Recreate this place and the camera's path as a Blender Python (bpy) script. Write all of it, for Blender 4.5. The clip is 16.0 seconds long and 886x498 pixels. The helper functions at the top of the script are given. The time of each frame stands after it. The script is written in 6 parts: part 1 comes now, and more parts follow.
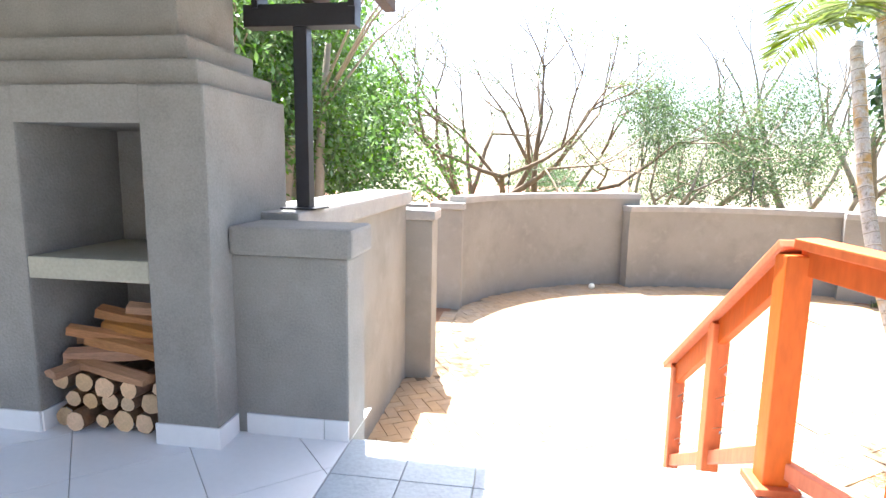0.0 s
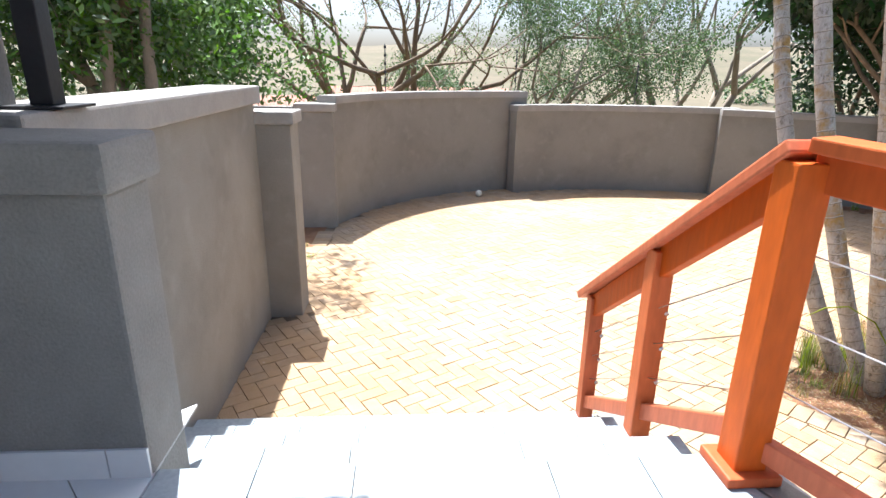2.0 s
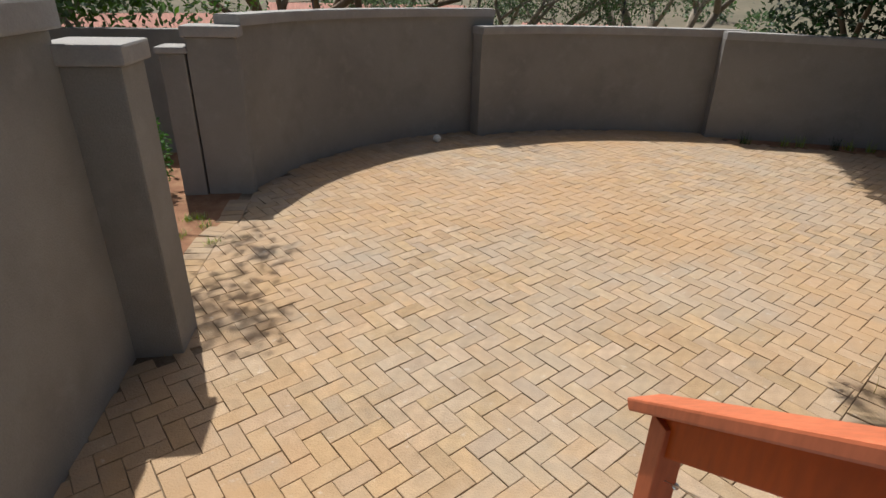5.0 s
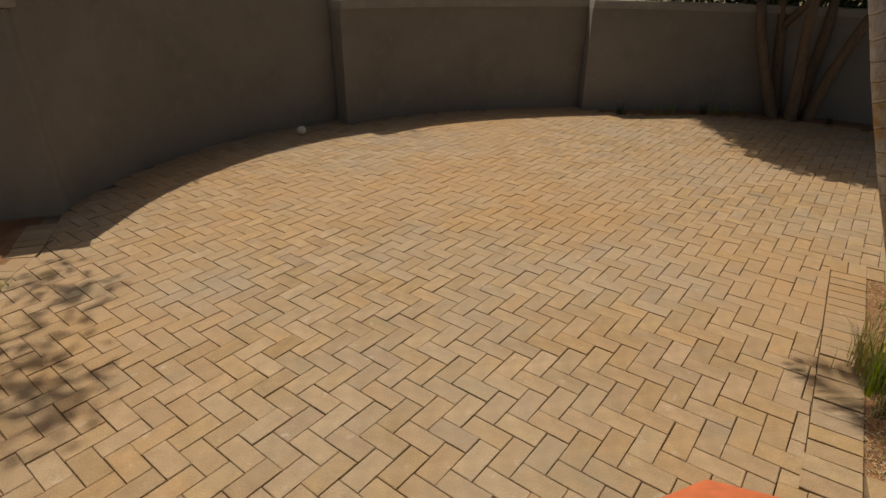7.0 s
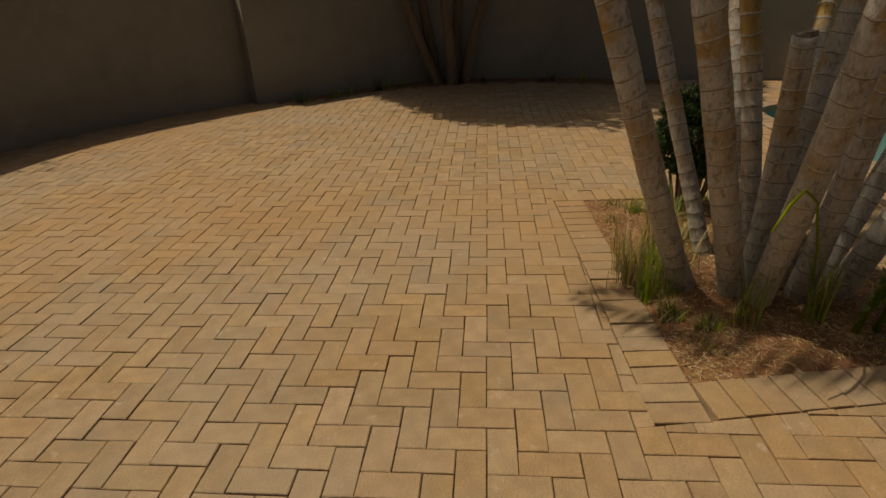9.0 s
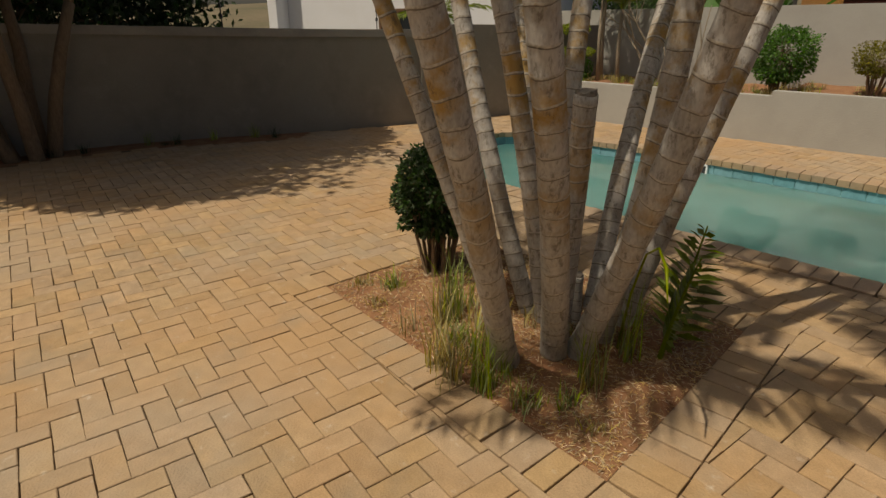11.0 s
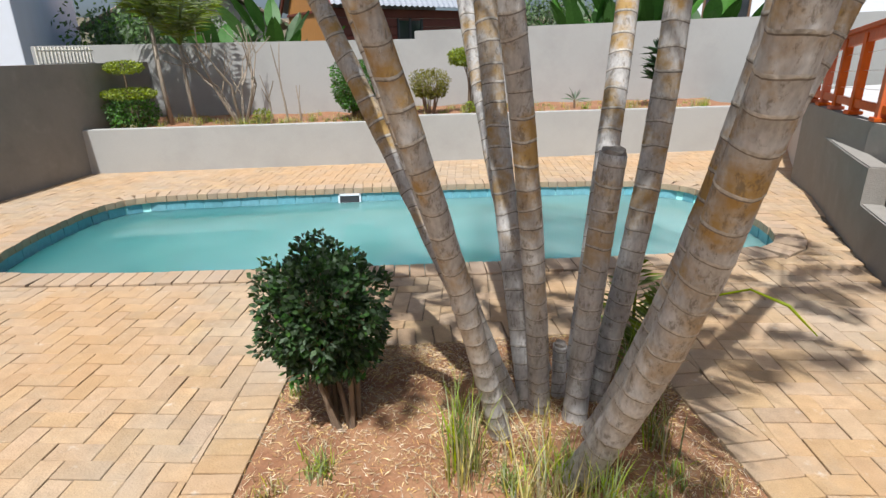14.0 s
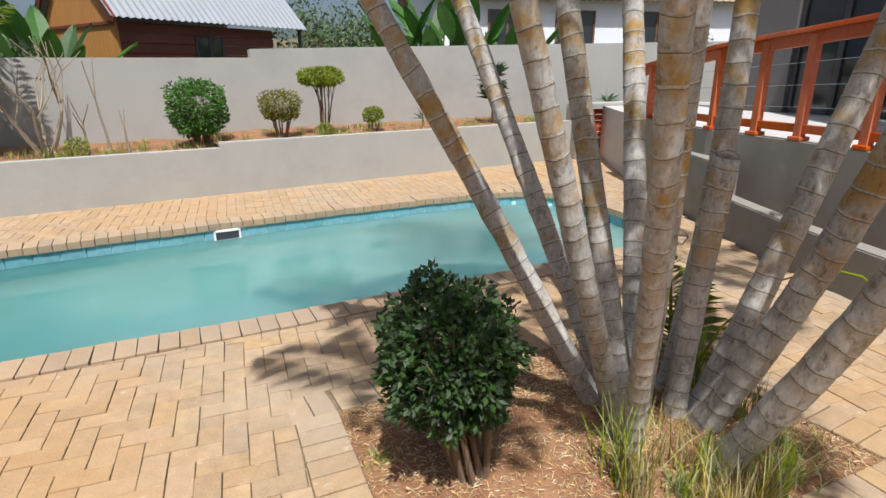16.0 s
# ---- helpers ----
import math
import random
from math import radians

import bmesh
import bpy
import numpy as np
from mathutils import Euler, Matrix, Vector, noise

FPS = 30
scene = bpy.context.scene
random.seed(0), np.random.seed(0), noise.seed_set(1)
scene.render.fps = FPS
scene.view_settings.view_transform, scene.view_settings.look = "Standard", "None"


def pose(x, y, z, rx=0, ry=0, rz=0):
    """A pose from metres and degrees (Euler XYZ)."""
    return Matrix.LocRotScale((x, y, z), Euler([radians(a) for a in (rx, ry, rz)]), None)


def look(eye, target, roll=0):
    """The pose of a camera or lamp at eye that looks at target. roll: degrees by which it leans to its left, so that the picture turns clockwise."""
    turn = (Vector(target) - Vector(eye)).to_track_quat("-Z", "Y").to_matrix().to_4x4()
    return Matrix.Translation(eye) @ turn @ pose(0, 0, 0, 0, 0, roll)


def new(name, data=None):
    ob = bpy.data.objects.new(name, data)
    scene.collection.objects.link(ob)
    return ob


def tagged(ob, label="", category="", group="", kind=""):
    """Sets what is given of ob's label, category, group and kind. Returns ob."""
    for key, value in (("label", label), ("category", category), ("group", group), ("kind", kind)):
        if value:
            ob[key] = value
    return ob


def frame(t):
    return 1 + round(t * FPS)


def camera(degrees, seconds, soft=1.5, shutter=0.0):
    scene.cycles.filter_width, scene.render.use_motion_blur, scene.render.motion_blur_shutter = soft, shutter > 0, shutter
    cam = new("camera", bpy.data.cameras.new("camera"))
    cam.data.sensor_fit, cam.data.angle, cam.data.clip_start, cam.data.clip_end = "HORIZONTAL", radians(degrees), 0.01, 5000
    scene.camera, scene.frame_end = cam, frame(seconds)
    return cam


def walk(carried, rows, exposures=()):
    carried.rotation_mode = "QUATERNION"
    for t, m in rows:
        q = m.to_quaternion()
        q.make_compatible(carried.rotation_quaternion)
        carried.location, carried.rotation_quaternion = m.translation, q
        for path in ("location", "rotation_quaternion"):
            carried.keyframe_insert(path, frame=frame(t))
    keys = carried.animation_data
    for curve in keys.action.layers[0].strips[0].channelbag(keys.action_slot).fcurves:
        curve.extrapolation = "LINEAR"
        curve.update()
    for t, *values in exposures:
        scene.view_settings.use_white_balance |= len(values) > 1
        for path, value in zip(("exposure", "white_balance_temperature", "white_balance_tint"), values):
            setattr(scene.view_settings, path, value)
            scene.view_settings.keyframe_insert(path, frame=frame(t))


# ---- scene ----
cam = camera(77.3, 16.0)
PATH = [
    (0, (-0.142, -0.162, 2.148), (-0.092, 1.815, 1.849), 1.0),
    (0.5, (-0.166, -0.013, 2.152), (0.089, 1.946, 1.841), 0.9),
    (1, (-0.135, 0.216, 2.109), (0.238, 2.147, 1.747), 0.8),
    (1.5, (-0.062, 0.474, 2.074), (0.364, 2.366, 1.587), 0.7),
    (2, (0.006, 0.727, 2.048), (0.462, 2.573, 1.427), 1.0),
    (2.5, (0.088, 0.986, 2.051), (0.579, 2.796, 1.355), 0.9),
    (3, (0.192, 1.258, 2.046), (0.705, 3.046, 1.312), 0.8),
    (3.5, (0.276, 1.505, 2.039), (0.793, 3.273, 1.26), 1.0),
    (3.7, (0.306, 1.623, 2.038), (0.83, 3.382, 1.243), 1.2),
    (5.8, (0.569, 2.528, 1.885), (1.22, 4.201, 1.004), 1.1),
    (6, (0.598, 2.589, 1.852), (1.281, 4.25, 0.971), 1.1),
    (6.5, (0.69, 2.776, 1.788), (1.481, 4.389, 0.91), 0.9),
    (7, (0.75, 2.935, 1.684), (1.696, 4.467, 0.814), 0.4),
    (7.5, (0.828, 3.085, 1.599), (1.996, 4.46, 0.736), -0.2),
    (8, (0.936, 3.221, 1.523), (2.279, 4.425, 0.66), -1.0),
    (8.5, (1.0, 3.38, 1.436), (2.485, 4.399, 0.566), -1.9),
    (9, (1.073, 3.499, 1.382), (2.696, 4.278, 0.511), -2.4),
    (9.5, (1.211, 3.649, 1.404), (2.946, 4.132, 0.535), -3.2),
    (10, (1.36, 3.843, 1.415), (3.154, 4.062, 0.558), -3.8),
    (10.2, (1.405, 3.936, 1.375), (3.228, 3.981, 0.553), -2.4),
    (12.3, (2.473, 4.718, 1.474), (3.981, 3.647, 0.715), -1.1),
    (12.5, (2.578, 4.758, 1.487), (4.031, 3.6, 0.745), -1.2),
    (13, (2.865, 4.89, 1.467), (4.126, 3.509, 0.756), -1.3),
    (13.5, (3.132, 4.994, 1.448), (4.108, 3.389, 0.763), -1.0),
    (14, (3.422, 5.117, 1.485), (4.168, 3.389, 0.807), -1.0),
    (14.5, (3.75, 5.166, 1.449), (4.355, 3.374, 0.798), -0.6),
    (15, (4.051, 5.202, 1.46), (4.418, 3.346, 0.812), -0.4),
    (15.5, (4.323, 5.183, 1.453), (4.509, 3.294, 0.821), -0.2),
    (16, (4.644, 5.212, 1.462), (4.657, 3.309, 0.846), -0.4),
]
walk(cam, [(t, look(eye, target, roll)) for t, eye, target, roll in PATH],
     exposures=[(0, 3.0, 5950, 10), (1.0, 2.45, 5950, 10), (1.5, 2.05, 5900, 10), (2.5, 1.43, 5650, 10), (3.5, 0.88, 5350, 8), (5.8, -0.12, 6800, 10), (7.0, -0.5, 7700, 10), (9.0, -1.0, 9100, 10), (10.2, -0.97, 9200, 10), (12.3, 0.47, 5950, 10), (14.0, 0.55, 6000, 10), (16, 0.43, 6200, 10)])

# ---- world and sun ----
world = bpy.data.worlds.new("sky")
scene.world = world
world.use_nodes = True
wn = world.node_tree.nodes
sky = wn.new("ShaderNodeTexSky")
sky.sky_type, sky.sun_disc = "NISHITA", False
SUN_EL, SUN_AZ = 64.0, -8.0
sky.sun_elevation, sky.sun_rotation = radians(SUN_EL), radians(SUN_AZ)
sky.air_density, sky.dust_density = 0.8, 4.0
world.node_tree.links.new(sky.outputs[0], wn["Background"].inputs[0])
wn["Background"].inputs[1].default_value = 0.082
sun_data = bpy.data.lights.new("sun", "SUN")
sun_data.energy, sun_data.angle, sun_data.color = 4.4, radians(0.6), (1.0, 0.96, 0.9)
sun = new("sun", sun_data)
sun_dir = Vector((math.sin(radians(SUN_AZ)) * math.cos(radians(SUN_EL)), math.cos(radians(SUN_AZ)) * math.cos(radians(SUN_EL)), math.sin(radians(SUN_EL))))
sun.matrix_world = look(sun_dir * 30, (0, 0, 0))


# ---- materials ----
def mat(name, base, rough=0.7, spread=0.12, scale=6.0, fine=60.0, bump=0.15, metal=0.0, dirt=None, dirt_scale=1.2, dirt_amount=0.35,
        per_object=False, per_island=False, tint=0.25, stretch=None, spec=0.4, trans=0.0, bump_scale=None):
    """A procedural surface: base colour varied at two scales, a stain layer, grain relief."""
    m = bpy.data.materials.new(name)
    m.use_nodes = True
    nt = m.node_tree
    n, ln = nt.nodes, nt.links
    b = n["Principled BSDF"]
    b.inputs["Roughness"].default_value, b.inputs["Metallic"].default_value = rough, metal
    b.inputs["Specular IOR Level"].default_value = spec
    co = n.new("ShaderNodeTexCoord")
    vec = co.outputs["Object"]
    if stretch:
        mp = n.new("ShaderNodeMapping")
        mp.inputs["Scale"].default_value = stretch
        ln.new(vec, mp.inputs[0])
        vec = mp.outputs[0]
    big, small = n.new("ShaderNodeTexNoise"), n.new("ShaderNodeTexNoise")
    big.inputs["Scale"].default_value, big.inputs["Detail"].default_value = scale, 4
    small.inputs["Scale"].default_value, small.inputs["Detail"].default_value = fine, 3
    ln.new(vec, big.inputs[0]), ln.new(vec, small.inputs[0])
    lo = tuple(c * (1 - spread) for c in base[:3]) + (1,)
    hi = tuple(min(1, c * (1 + spread)) for c in base[:3]) + (1,)
    mix = n.new("ShaderNodeMix")
    mix.data_type = "RGBA"
    mix.inputs[6].default_value, mix.inputs[7].default_value = lo, hi
    add = n.new("ShaderNodeMath")
    add.operation = "MULTIPLY_ADD"
    add.inputs[1].default_value, add.inputs[2].default_value = 0.5, 0.0
    ln.new(small.outputs[0], add.inputs[0])
    add2 = n.new("ShaderNodeMath")
    add2.operation = "MULTIPLY_ADD"
    add2.inputs[1].default_value = 0.5
    ln.new(big.outputs[0], add2.inputs[0]), ln.new(add.outputs[0], add2.inputs[2])
    rng = n.new("ShaderNodeMapRange")
    rng.inputs[1].default_value, rng.inputs[2].default_value = 0.3, 0.7
    ln.new(add2.outputs[0], rng.inputs[0]), ln.new(rng.outputs[0], mix.inputs[0])
    col = mix.outputs[2]
    if per_object or per_island:
        if per_object:
            rnd = n.new("ShaderNodeObjectInfo").outputs["Random"]
        else:
            rnd = n.new("ShaderNodeNewGeometry").outputs["Random Per Island"]
        hs = n.new("ShaderNodeHueSaturation")
        for k, (inp, a, z) in enumerate((("Hue", 0.5 - 0.025 * tint, 0.5 + 0.03 * tint), ("Value", 1 - tint, 1 + tint), ("Saturation", 1 - tint, 1 + tint * 0.6))):
            w = n.new("ShaderNodeTexWhiteNoise")
            w.noise_dimensions = "1D"
            sc = n.new("ShaderNodeMath")
            sc.operation = "MULTIPLY_ADD"
            sc.inputs[1].default_value, sc.inputs[2].default_value = 91.7, 3.1 * k
            ln.new(rnd, sc.inputs[0]), ln.new(sc.outputs[0], w.inputs["W"])
            mr = n.new("ShaderNodeMapRange")
            mr.inputs[3].default_value, mr.inputs[4].default_value = a, z
            ln.new(w.outputs["Value"], mr.inputs[0]), ln.new(mr.outputs[0], hs.inputs[inp])
        ln.new(col, hs.inputs["Color"])
        col = hs.outputs[0]
    if dirt:
        st = n.new("ShaderNodeTexNoise")
        st.inputs["Scale"].default_value, st.inputs["Detail"].default_value, st.inputs["Roughness"].default_value = dirt_scale, 5, 0.65
        geo = n.new("ShaderNodeNewGeometry")
        ln.new(geo.outputs["Position"], st.inputs[0])
        r2 = n.new("ShaderNodeMapRange")
        r2.inputs[1].default_value, r2.inputs[2].default_value, r2.inputs[4].default_value = 0.45, 0.7, dirt_amount
        ln.new(st.outputs[0], r2.inputs[0])
        m2 = n.new("ShaderNodeMix")
        m2.data_type = "RGBA"
        m2.inputs[7].default_value = (*dirt, 1)
        ln.new(r2.outputs[0], m2.inputs[0]), ln.new(col, m2.inputs[6])
        col = m2.outputs[2]
    ln.new(col, b.inputs["Base Color"])
    if trans:
        b.inputs["Subsurface Weight"].default_value = 0.0
        tr = n.new("ShaderNodeBsdfTranslucent")
        ms = n.new("ShaderNodeMixShader")
        ms.inputs[0].default_value = trans
        ln.new(col, tr.inputs[0]), ln.new(b.outputs[0], ms.inputs[1]), ln.new(tr.outputs[0], ms.inputs[2])
        ln.new(ms.outputs[0], n["Material Output"].inputs[0])
    if bump:
        bp = n.new("ShaderNodeBump")
        bp.inputs["Strength"].default_value, bp.inputs["Distance"].default_value = min(1, bump * 2), 0.004
        src = small
        if bump_scale:
            src = n.new("ShaderNodeTexNoise")
            src.inputs["Scale"].default_value, src.inputs["Detail"].default_value = bump_scale, 2
            ln.new(vec, src.inputs[0])
        ln.new(src.outputs[0], bp.inputs["Height"]), ln.new(bp.outputs[0], b.inputs["Normal"])
    return m


M = {}
M["plaster"] = mat("grey_plaster", (0.265, 0.247, 0.215), 0.9, 0.12, 2.2, 90, 0.6, dirt=(0.185, 0.17, 0.15), dirt_amount=0.6, dirt_scale=1.1, bump_scale=110)
M["plaster_rough"] = mat("rough_grey_plaster", (0.255, 0.242, 0.218), 0.92, 0.2, 4, 110, 1.2, dirt=(0.19, 0.185, 0.175), dirt_amount=0.4, bump_scale=75)
M["plaster_pale"] = mat("pale_grey_plaster", (0.375, 0.372, 0.35), 0.9, 0.06, 1.2, 80, 0.35, dirt=(0.3, 0.295, 0.275), dirt_amount=0.5, dirt_scale=1.4)
M["coping"] = mat("coping_plaster", (0.33, 0.31, 0.28), 0.9, 0.1, 3, 90, 0.5, dirt=(0.22, 0.21, 0.2), dirt_amount=0.5, dirt_scale=2.5)
M["concrete"] = mat("concrete_slab", (0.42, 0.4, 0.31), 0.9, 0.15, 5, 60, 0.5, dirt=(0.25, 0.24, 0.2))


def stain(m, colour, scale, lo, hi, amount, shift=0.0):
    """Lays one more stain with soft borders over a material's base colour."""
    nt = m.node_tree
    b = nt.nodes["Principled BSDF"]
    src = b.inputs["Base Color"].links[0].from_socket
    geo, mv, nz, mr, mx = (nt.nodes.new(k) for k in ("ShaderNodeNewGeometry", "ShaderNodeVectorMath", "ShaderNodeTexNoise", "ShaderNodeMapRange", "ShaderNodeMix"))
    mv.operation = "ADD"
    mv.inputs[1].default_value = (shift, shift * 0.7, 0)
    nz.inputs["Scale"].default_value, nz.inputs["Detail"].default_value, nz.inputs["Roughness"].default_value = scale, 6, 0.62
    mr.inputs[1].default_value, mr.inputs[2].default_value, mr.inputs[4].default_value = lo, hi, amount
    mx.data_type = "RGBA"
    mx.inputs[7].default_value = (*colour, 1)
    nt.links.new(geo.outputs["Position"], mv.inputs[0]), nt.links.new(mv.outputs[0], nz.inputs[0]), nt.links.new(nz.outputs[0], mr.inputs[0])
    nt.links.new(mr.outputs[0], mx.inputs[0]), nt.links.new(src, mx.inputs[6]), nt.links.new(mx.outputs[2], b.inputs["Base Color"])


stain(M["plaster"], (0.19, 0.175, 0.15), 2.3, 0.5, 0.72, 0.55, 4.0)
stain(M["plaster"], (0.33, 0.31, 0.27), 5.0, 0.56, 0.72, 0.4, 11.0)
stain(M["plaster_rough"], (0.33, 0.32, 0.29), 3.0, 0.54, 0.72, 0.4, 2.0)
stain(M["coping"], (0.4, 0.38, 0.34), 7.0, 0.54, 0.7, 0.5, 6.0)
for key, own in (("paver", True), ("paver_mass", False)):
    M[key] = mat("clay_" + key, (0.365, 0.254, 0.147), 0.88, 0.28, 14, 170, 0.9, per_object=own, per_island=not own, tint=0.13, dirt=(0.355, 0.29, 0.215), dirt_amount=0.75, dirt_scale=0.9, bump_scale=90)
    stain(M[key], (0.42, 0.25, 0.115), 0.5, 0.45, 0.65, 0.6, 3.0)
    stain(M[key], (0.25, 0.215, 0.16), 2.6, 0.55, 0.72, 0.45, 9.0)
    stain(M[key], (0.56, 0.5, 0.42), 14.0, 0.62, 0.74, 0.5, 5.0)
M["joint"] = mat("joint_sand", (0.14, 0.1, 0.063), 0.95, 0.5, 3, 60, 0.5, dirt=(0.32, 0.24, 0.15), dirt_amount=0.85, dirt_scale=2.2)
M["coping_brick"] = mat("pool_coping_brick", (0.37, 0.262, 0.165), 0.85, 0.18, 9, 120, 0.5, per_object=True, tint=0.1, dirt=(0.3, 0.25, 0.19), dirt_amount=0.5, dirt_scale=3)
M["soil"] = mat("red_soil", (0.235, 0.112, 0.056), 0.95, 0.3, 5, 70, 0.9, dirt=(0.3, 0.19, 0.1), dirt_amount=0.6, dirt_scale=5)
M["straw"] = mat("dry_leaf_litter", (0.5, 0.36, 0.18), 0.85, 0.25, 10, 60, 0.2, per_island=True, tint=0.45)
M["tile_white"] = mat("white_floor_tile", (0.74, 0.74, 0.73), 0.25, 0.03, 4, 30, 0.03, per_object=True, tint=0.02)
M["grout"] = mat("tile_grout", (0.45, 0.44, 0.42), 0.9, 0.1)
M["slate"] = mat("grey_slate_tile", (0.3, 0.34, 0.36), 0.55, 0.18, 7, 50, 0.3, per_object=True, tint=0.12)
M["wood_red"] = mat("red_stained_timber", (0.5, 0.1, 0.022), 0.5, 0.22, 4, 40, 0.12, stretch=(1, 1, 0.25), per_object=True, tint=0.1, spec=0.25)
M["steel_black"] = mat("black_painted_steel", (0.018, 0.018, 0.022), 0.4, 0.2, 8, 60, 0.1, spec=0.5)
M["steel"] = mat("stainless_cable", (0.6, 0.6, 0.6), 0.3, 0.05, metal=1.0, bump=0)
M["white_wall"] = mat("white_painted_wall", (0.79, 0.82, 0.86), 0.85, 0.03, 1, 60, 0.2, dirt=(0.7, 0.7, 0.7), dirt_amount=0.3)
# House plaster in a darker grey that stands in for shade under the eave.
M["house_wall"] = mat("charcoal_house_plaster", (0.12, 0.115, 0.112), 0.9, 0.1, 2, 80, 0.4, dirt=(0.09, 0.088, 0.085))

M["water"] = bpy.data.materials.new("pool_water")
M["water"].use_nodes = True
_n = M["water"].node_tree.nodes
_p = _n["Principled BSDF"]
_p.inputs["Roughness"].default_value, _p.inputs["IOR"].default_value = 0.02, 1.33
_p.inputs["Specular IOR Level"].default_value = 0.5
_p.subsurface_method = "BURLEY"
_p.inputs["Subsurface Weight"].default_value, _p.inputs["Subsurface Scale"].default_value = 1.0, 2.5
_p.inputs["Subsurface Radius"].default_value = (0.5, 0.9, 0.9)
_w = _n.new("ShaderNodeTexNoise")
_w.inputs["Scale"].default_value = 3.0
_b = _n.new("ShaderNodeBump")
_b.inputs["Strength"].default_value, _b.inputs["Distance"].default_value = 0.05, 0.02
_c = _n.new("ShaderNodeTexCoord")
M["water"].node_tree.links.new(_c.outputs["Object"], _w.inputs[0])
M["water"].node_tree.links.new(_w.outputs[0], _b.inputs["Height"])
M["water"].node_tree.links.new(_b.outputs[0], _p.inputs["Normal"])
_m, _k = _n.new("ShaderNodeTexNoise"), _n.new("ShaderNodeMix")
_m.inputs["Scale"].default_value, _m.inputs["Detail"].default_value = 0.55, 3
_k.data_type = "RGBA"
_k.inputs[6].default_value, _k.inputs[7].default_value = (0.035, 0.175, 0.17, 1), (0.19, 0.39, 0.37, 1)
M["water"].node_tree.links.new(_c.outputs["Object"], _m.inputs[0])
# Water-depth tint put into the colour: dark teal deep end, pale shallow end.
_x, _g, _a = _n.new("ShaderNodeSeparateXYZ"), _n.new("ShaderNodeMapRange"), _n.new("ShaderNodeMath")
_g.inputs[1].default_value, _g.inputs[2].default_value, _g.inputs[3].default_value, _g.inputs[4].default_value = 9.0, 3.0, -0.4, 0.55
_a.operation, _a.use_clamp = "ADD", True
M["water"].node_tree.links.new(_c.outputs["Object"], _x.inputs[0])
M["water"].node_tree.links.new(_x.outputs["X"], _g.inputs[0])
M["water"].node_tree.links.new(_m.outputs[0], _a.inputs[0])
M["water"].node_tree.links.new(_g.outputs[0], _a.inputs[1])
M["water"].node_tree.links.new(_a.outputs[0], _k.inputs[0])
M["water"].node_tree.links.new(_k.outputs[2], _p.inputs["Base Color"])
M["pool_shell"] = mat("pool_paint", (0.3, 0.66, 0.64), 0.6, 0.1, 0.8, 20, 0.1, dirt=(0.5, 0.75, 0.72), dirt_amount=0.6, dirt_scale=0.5)
M["pool_tile"] = mat("pool_waterline_tile", (0.16, 0.36, 0.42), 0.3, 0.15, 8, 40, 0.1, per_object=True, tint=0.1)
M["bark_palm"] = mat("palm_trunk_bark", (0.43, 0.412, 0.388), 0.9, 0.32, 9, 70, 0.9, dirt=(0.37, 0.225, 0.06), dirt_amount=0.92, dirt_scale=5.5, stretch=(1.3, 1.3, 0.6), bump_scale=35)
_t = M["bark_palm"].node_tree
_dirt = [k for k in _t.nodes if k.type == "MIX" and tuple(round(v, 3) for v in k.inputs[7].default_value[:3]) == (0.37, 0.225, 0.06)][0]
_src = _dirt.inputs[0].links[0].from_socket
_src.node.inputs[1].default_value, _src.node.inputs[2].default_value = 0.47, 0.63
_geo, _sep, _high, _mul = _t.nodes.new("ShaderNodeNewGeometry"), _t.nodes.new("ShaderNodeSeparateXYZ"), _t.nodes.new("ShaderNodeMapRange"), _t.nodes.new("ShaderNodeMath")
_t.links.new(_geo.outputs["Position"], _sep.inputs[0])
_high.inputs[1].default_value, _high.inputs[2].default_value = 0.3, 1.05
_mul.operation = "MULTIPLY"
_t.links.new(_sep.outputs["Z"], _high.inputs[0])
_t.links.new(_high.outputs[0], _mul.inputs[0]), _t.links.new(_src, _mul.inputs[1]), _t.links.new(_mul.outputs[0], _dirt.inputs[0])
_crack, _cr, _dk = _t.nodes.new("ShaderNodeTexNoise"), _t.nodes.new("ShaderNodeMapRange"), _t.nodes.new("ShaderNodeMix")
_crack.inputs["Scale"].default_value, _crack.inputs["Detail"].default_value, _crack.inputs["Roughness"].default_value = 26.0, 7.0, 0.78
_map = [k for k in _t.nodes if k.type == "MAPPING"][0]
_t.links.new(_map.outputs[0], _crack.inputs["Vector"])
_cr.inputs[1].default_value, _cr.inputs[2].default_value, _cr.inputs[3].default_value, _cr.inputs[4].default_value = 0.53, 0.62, 0.0, 0.6
_t.links.new(_crack.outputs[0], _cr.inputs[0])
_dk.data_type = "RGBA"
_dk.inputs[7].default_value = (0.1, 0.075, 0.05, 1)
_t.links.new(_cr.outputs[0], _dk.inputs[0]), _t.links.new(_dirt.outputs[2], _dk.inputs[6])
_t.links.new(_dk.outputs[2], _t.nodes["Principled BSDF"].inputs["Base Color"])
M["groove"] = mat("palm_scar_groove", (0.19, 0.165, 0.14), 0.95, 0.5, 12, 80, 0.3)
M["ring"] = mat("palm_leaf_scar", (0.43, 0.4, 0.35), 0.9, 0.5, 12, 80, 0.5)
M["bark"] = mat("tree_bark", (0.19, 0.135, 0.09), 0.95, 0.35, 3, 30, 0.9, stretch=(3, 3, 0.6))
M["bark_pale"] = mat("pale_bark", (0.3, 0.25, 0.19), 0.95, 0.25, 4, 40, 0.6, stretch=(3, 3, 0.6))


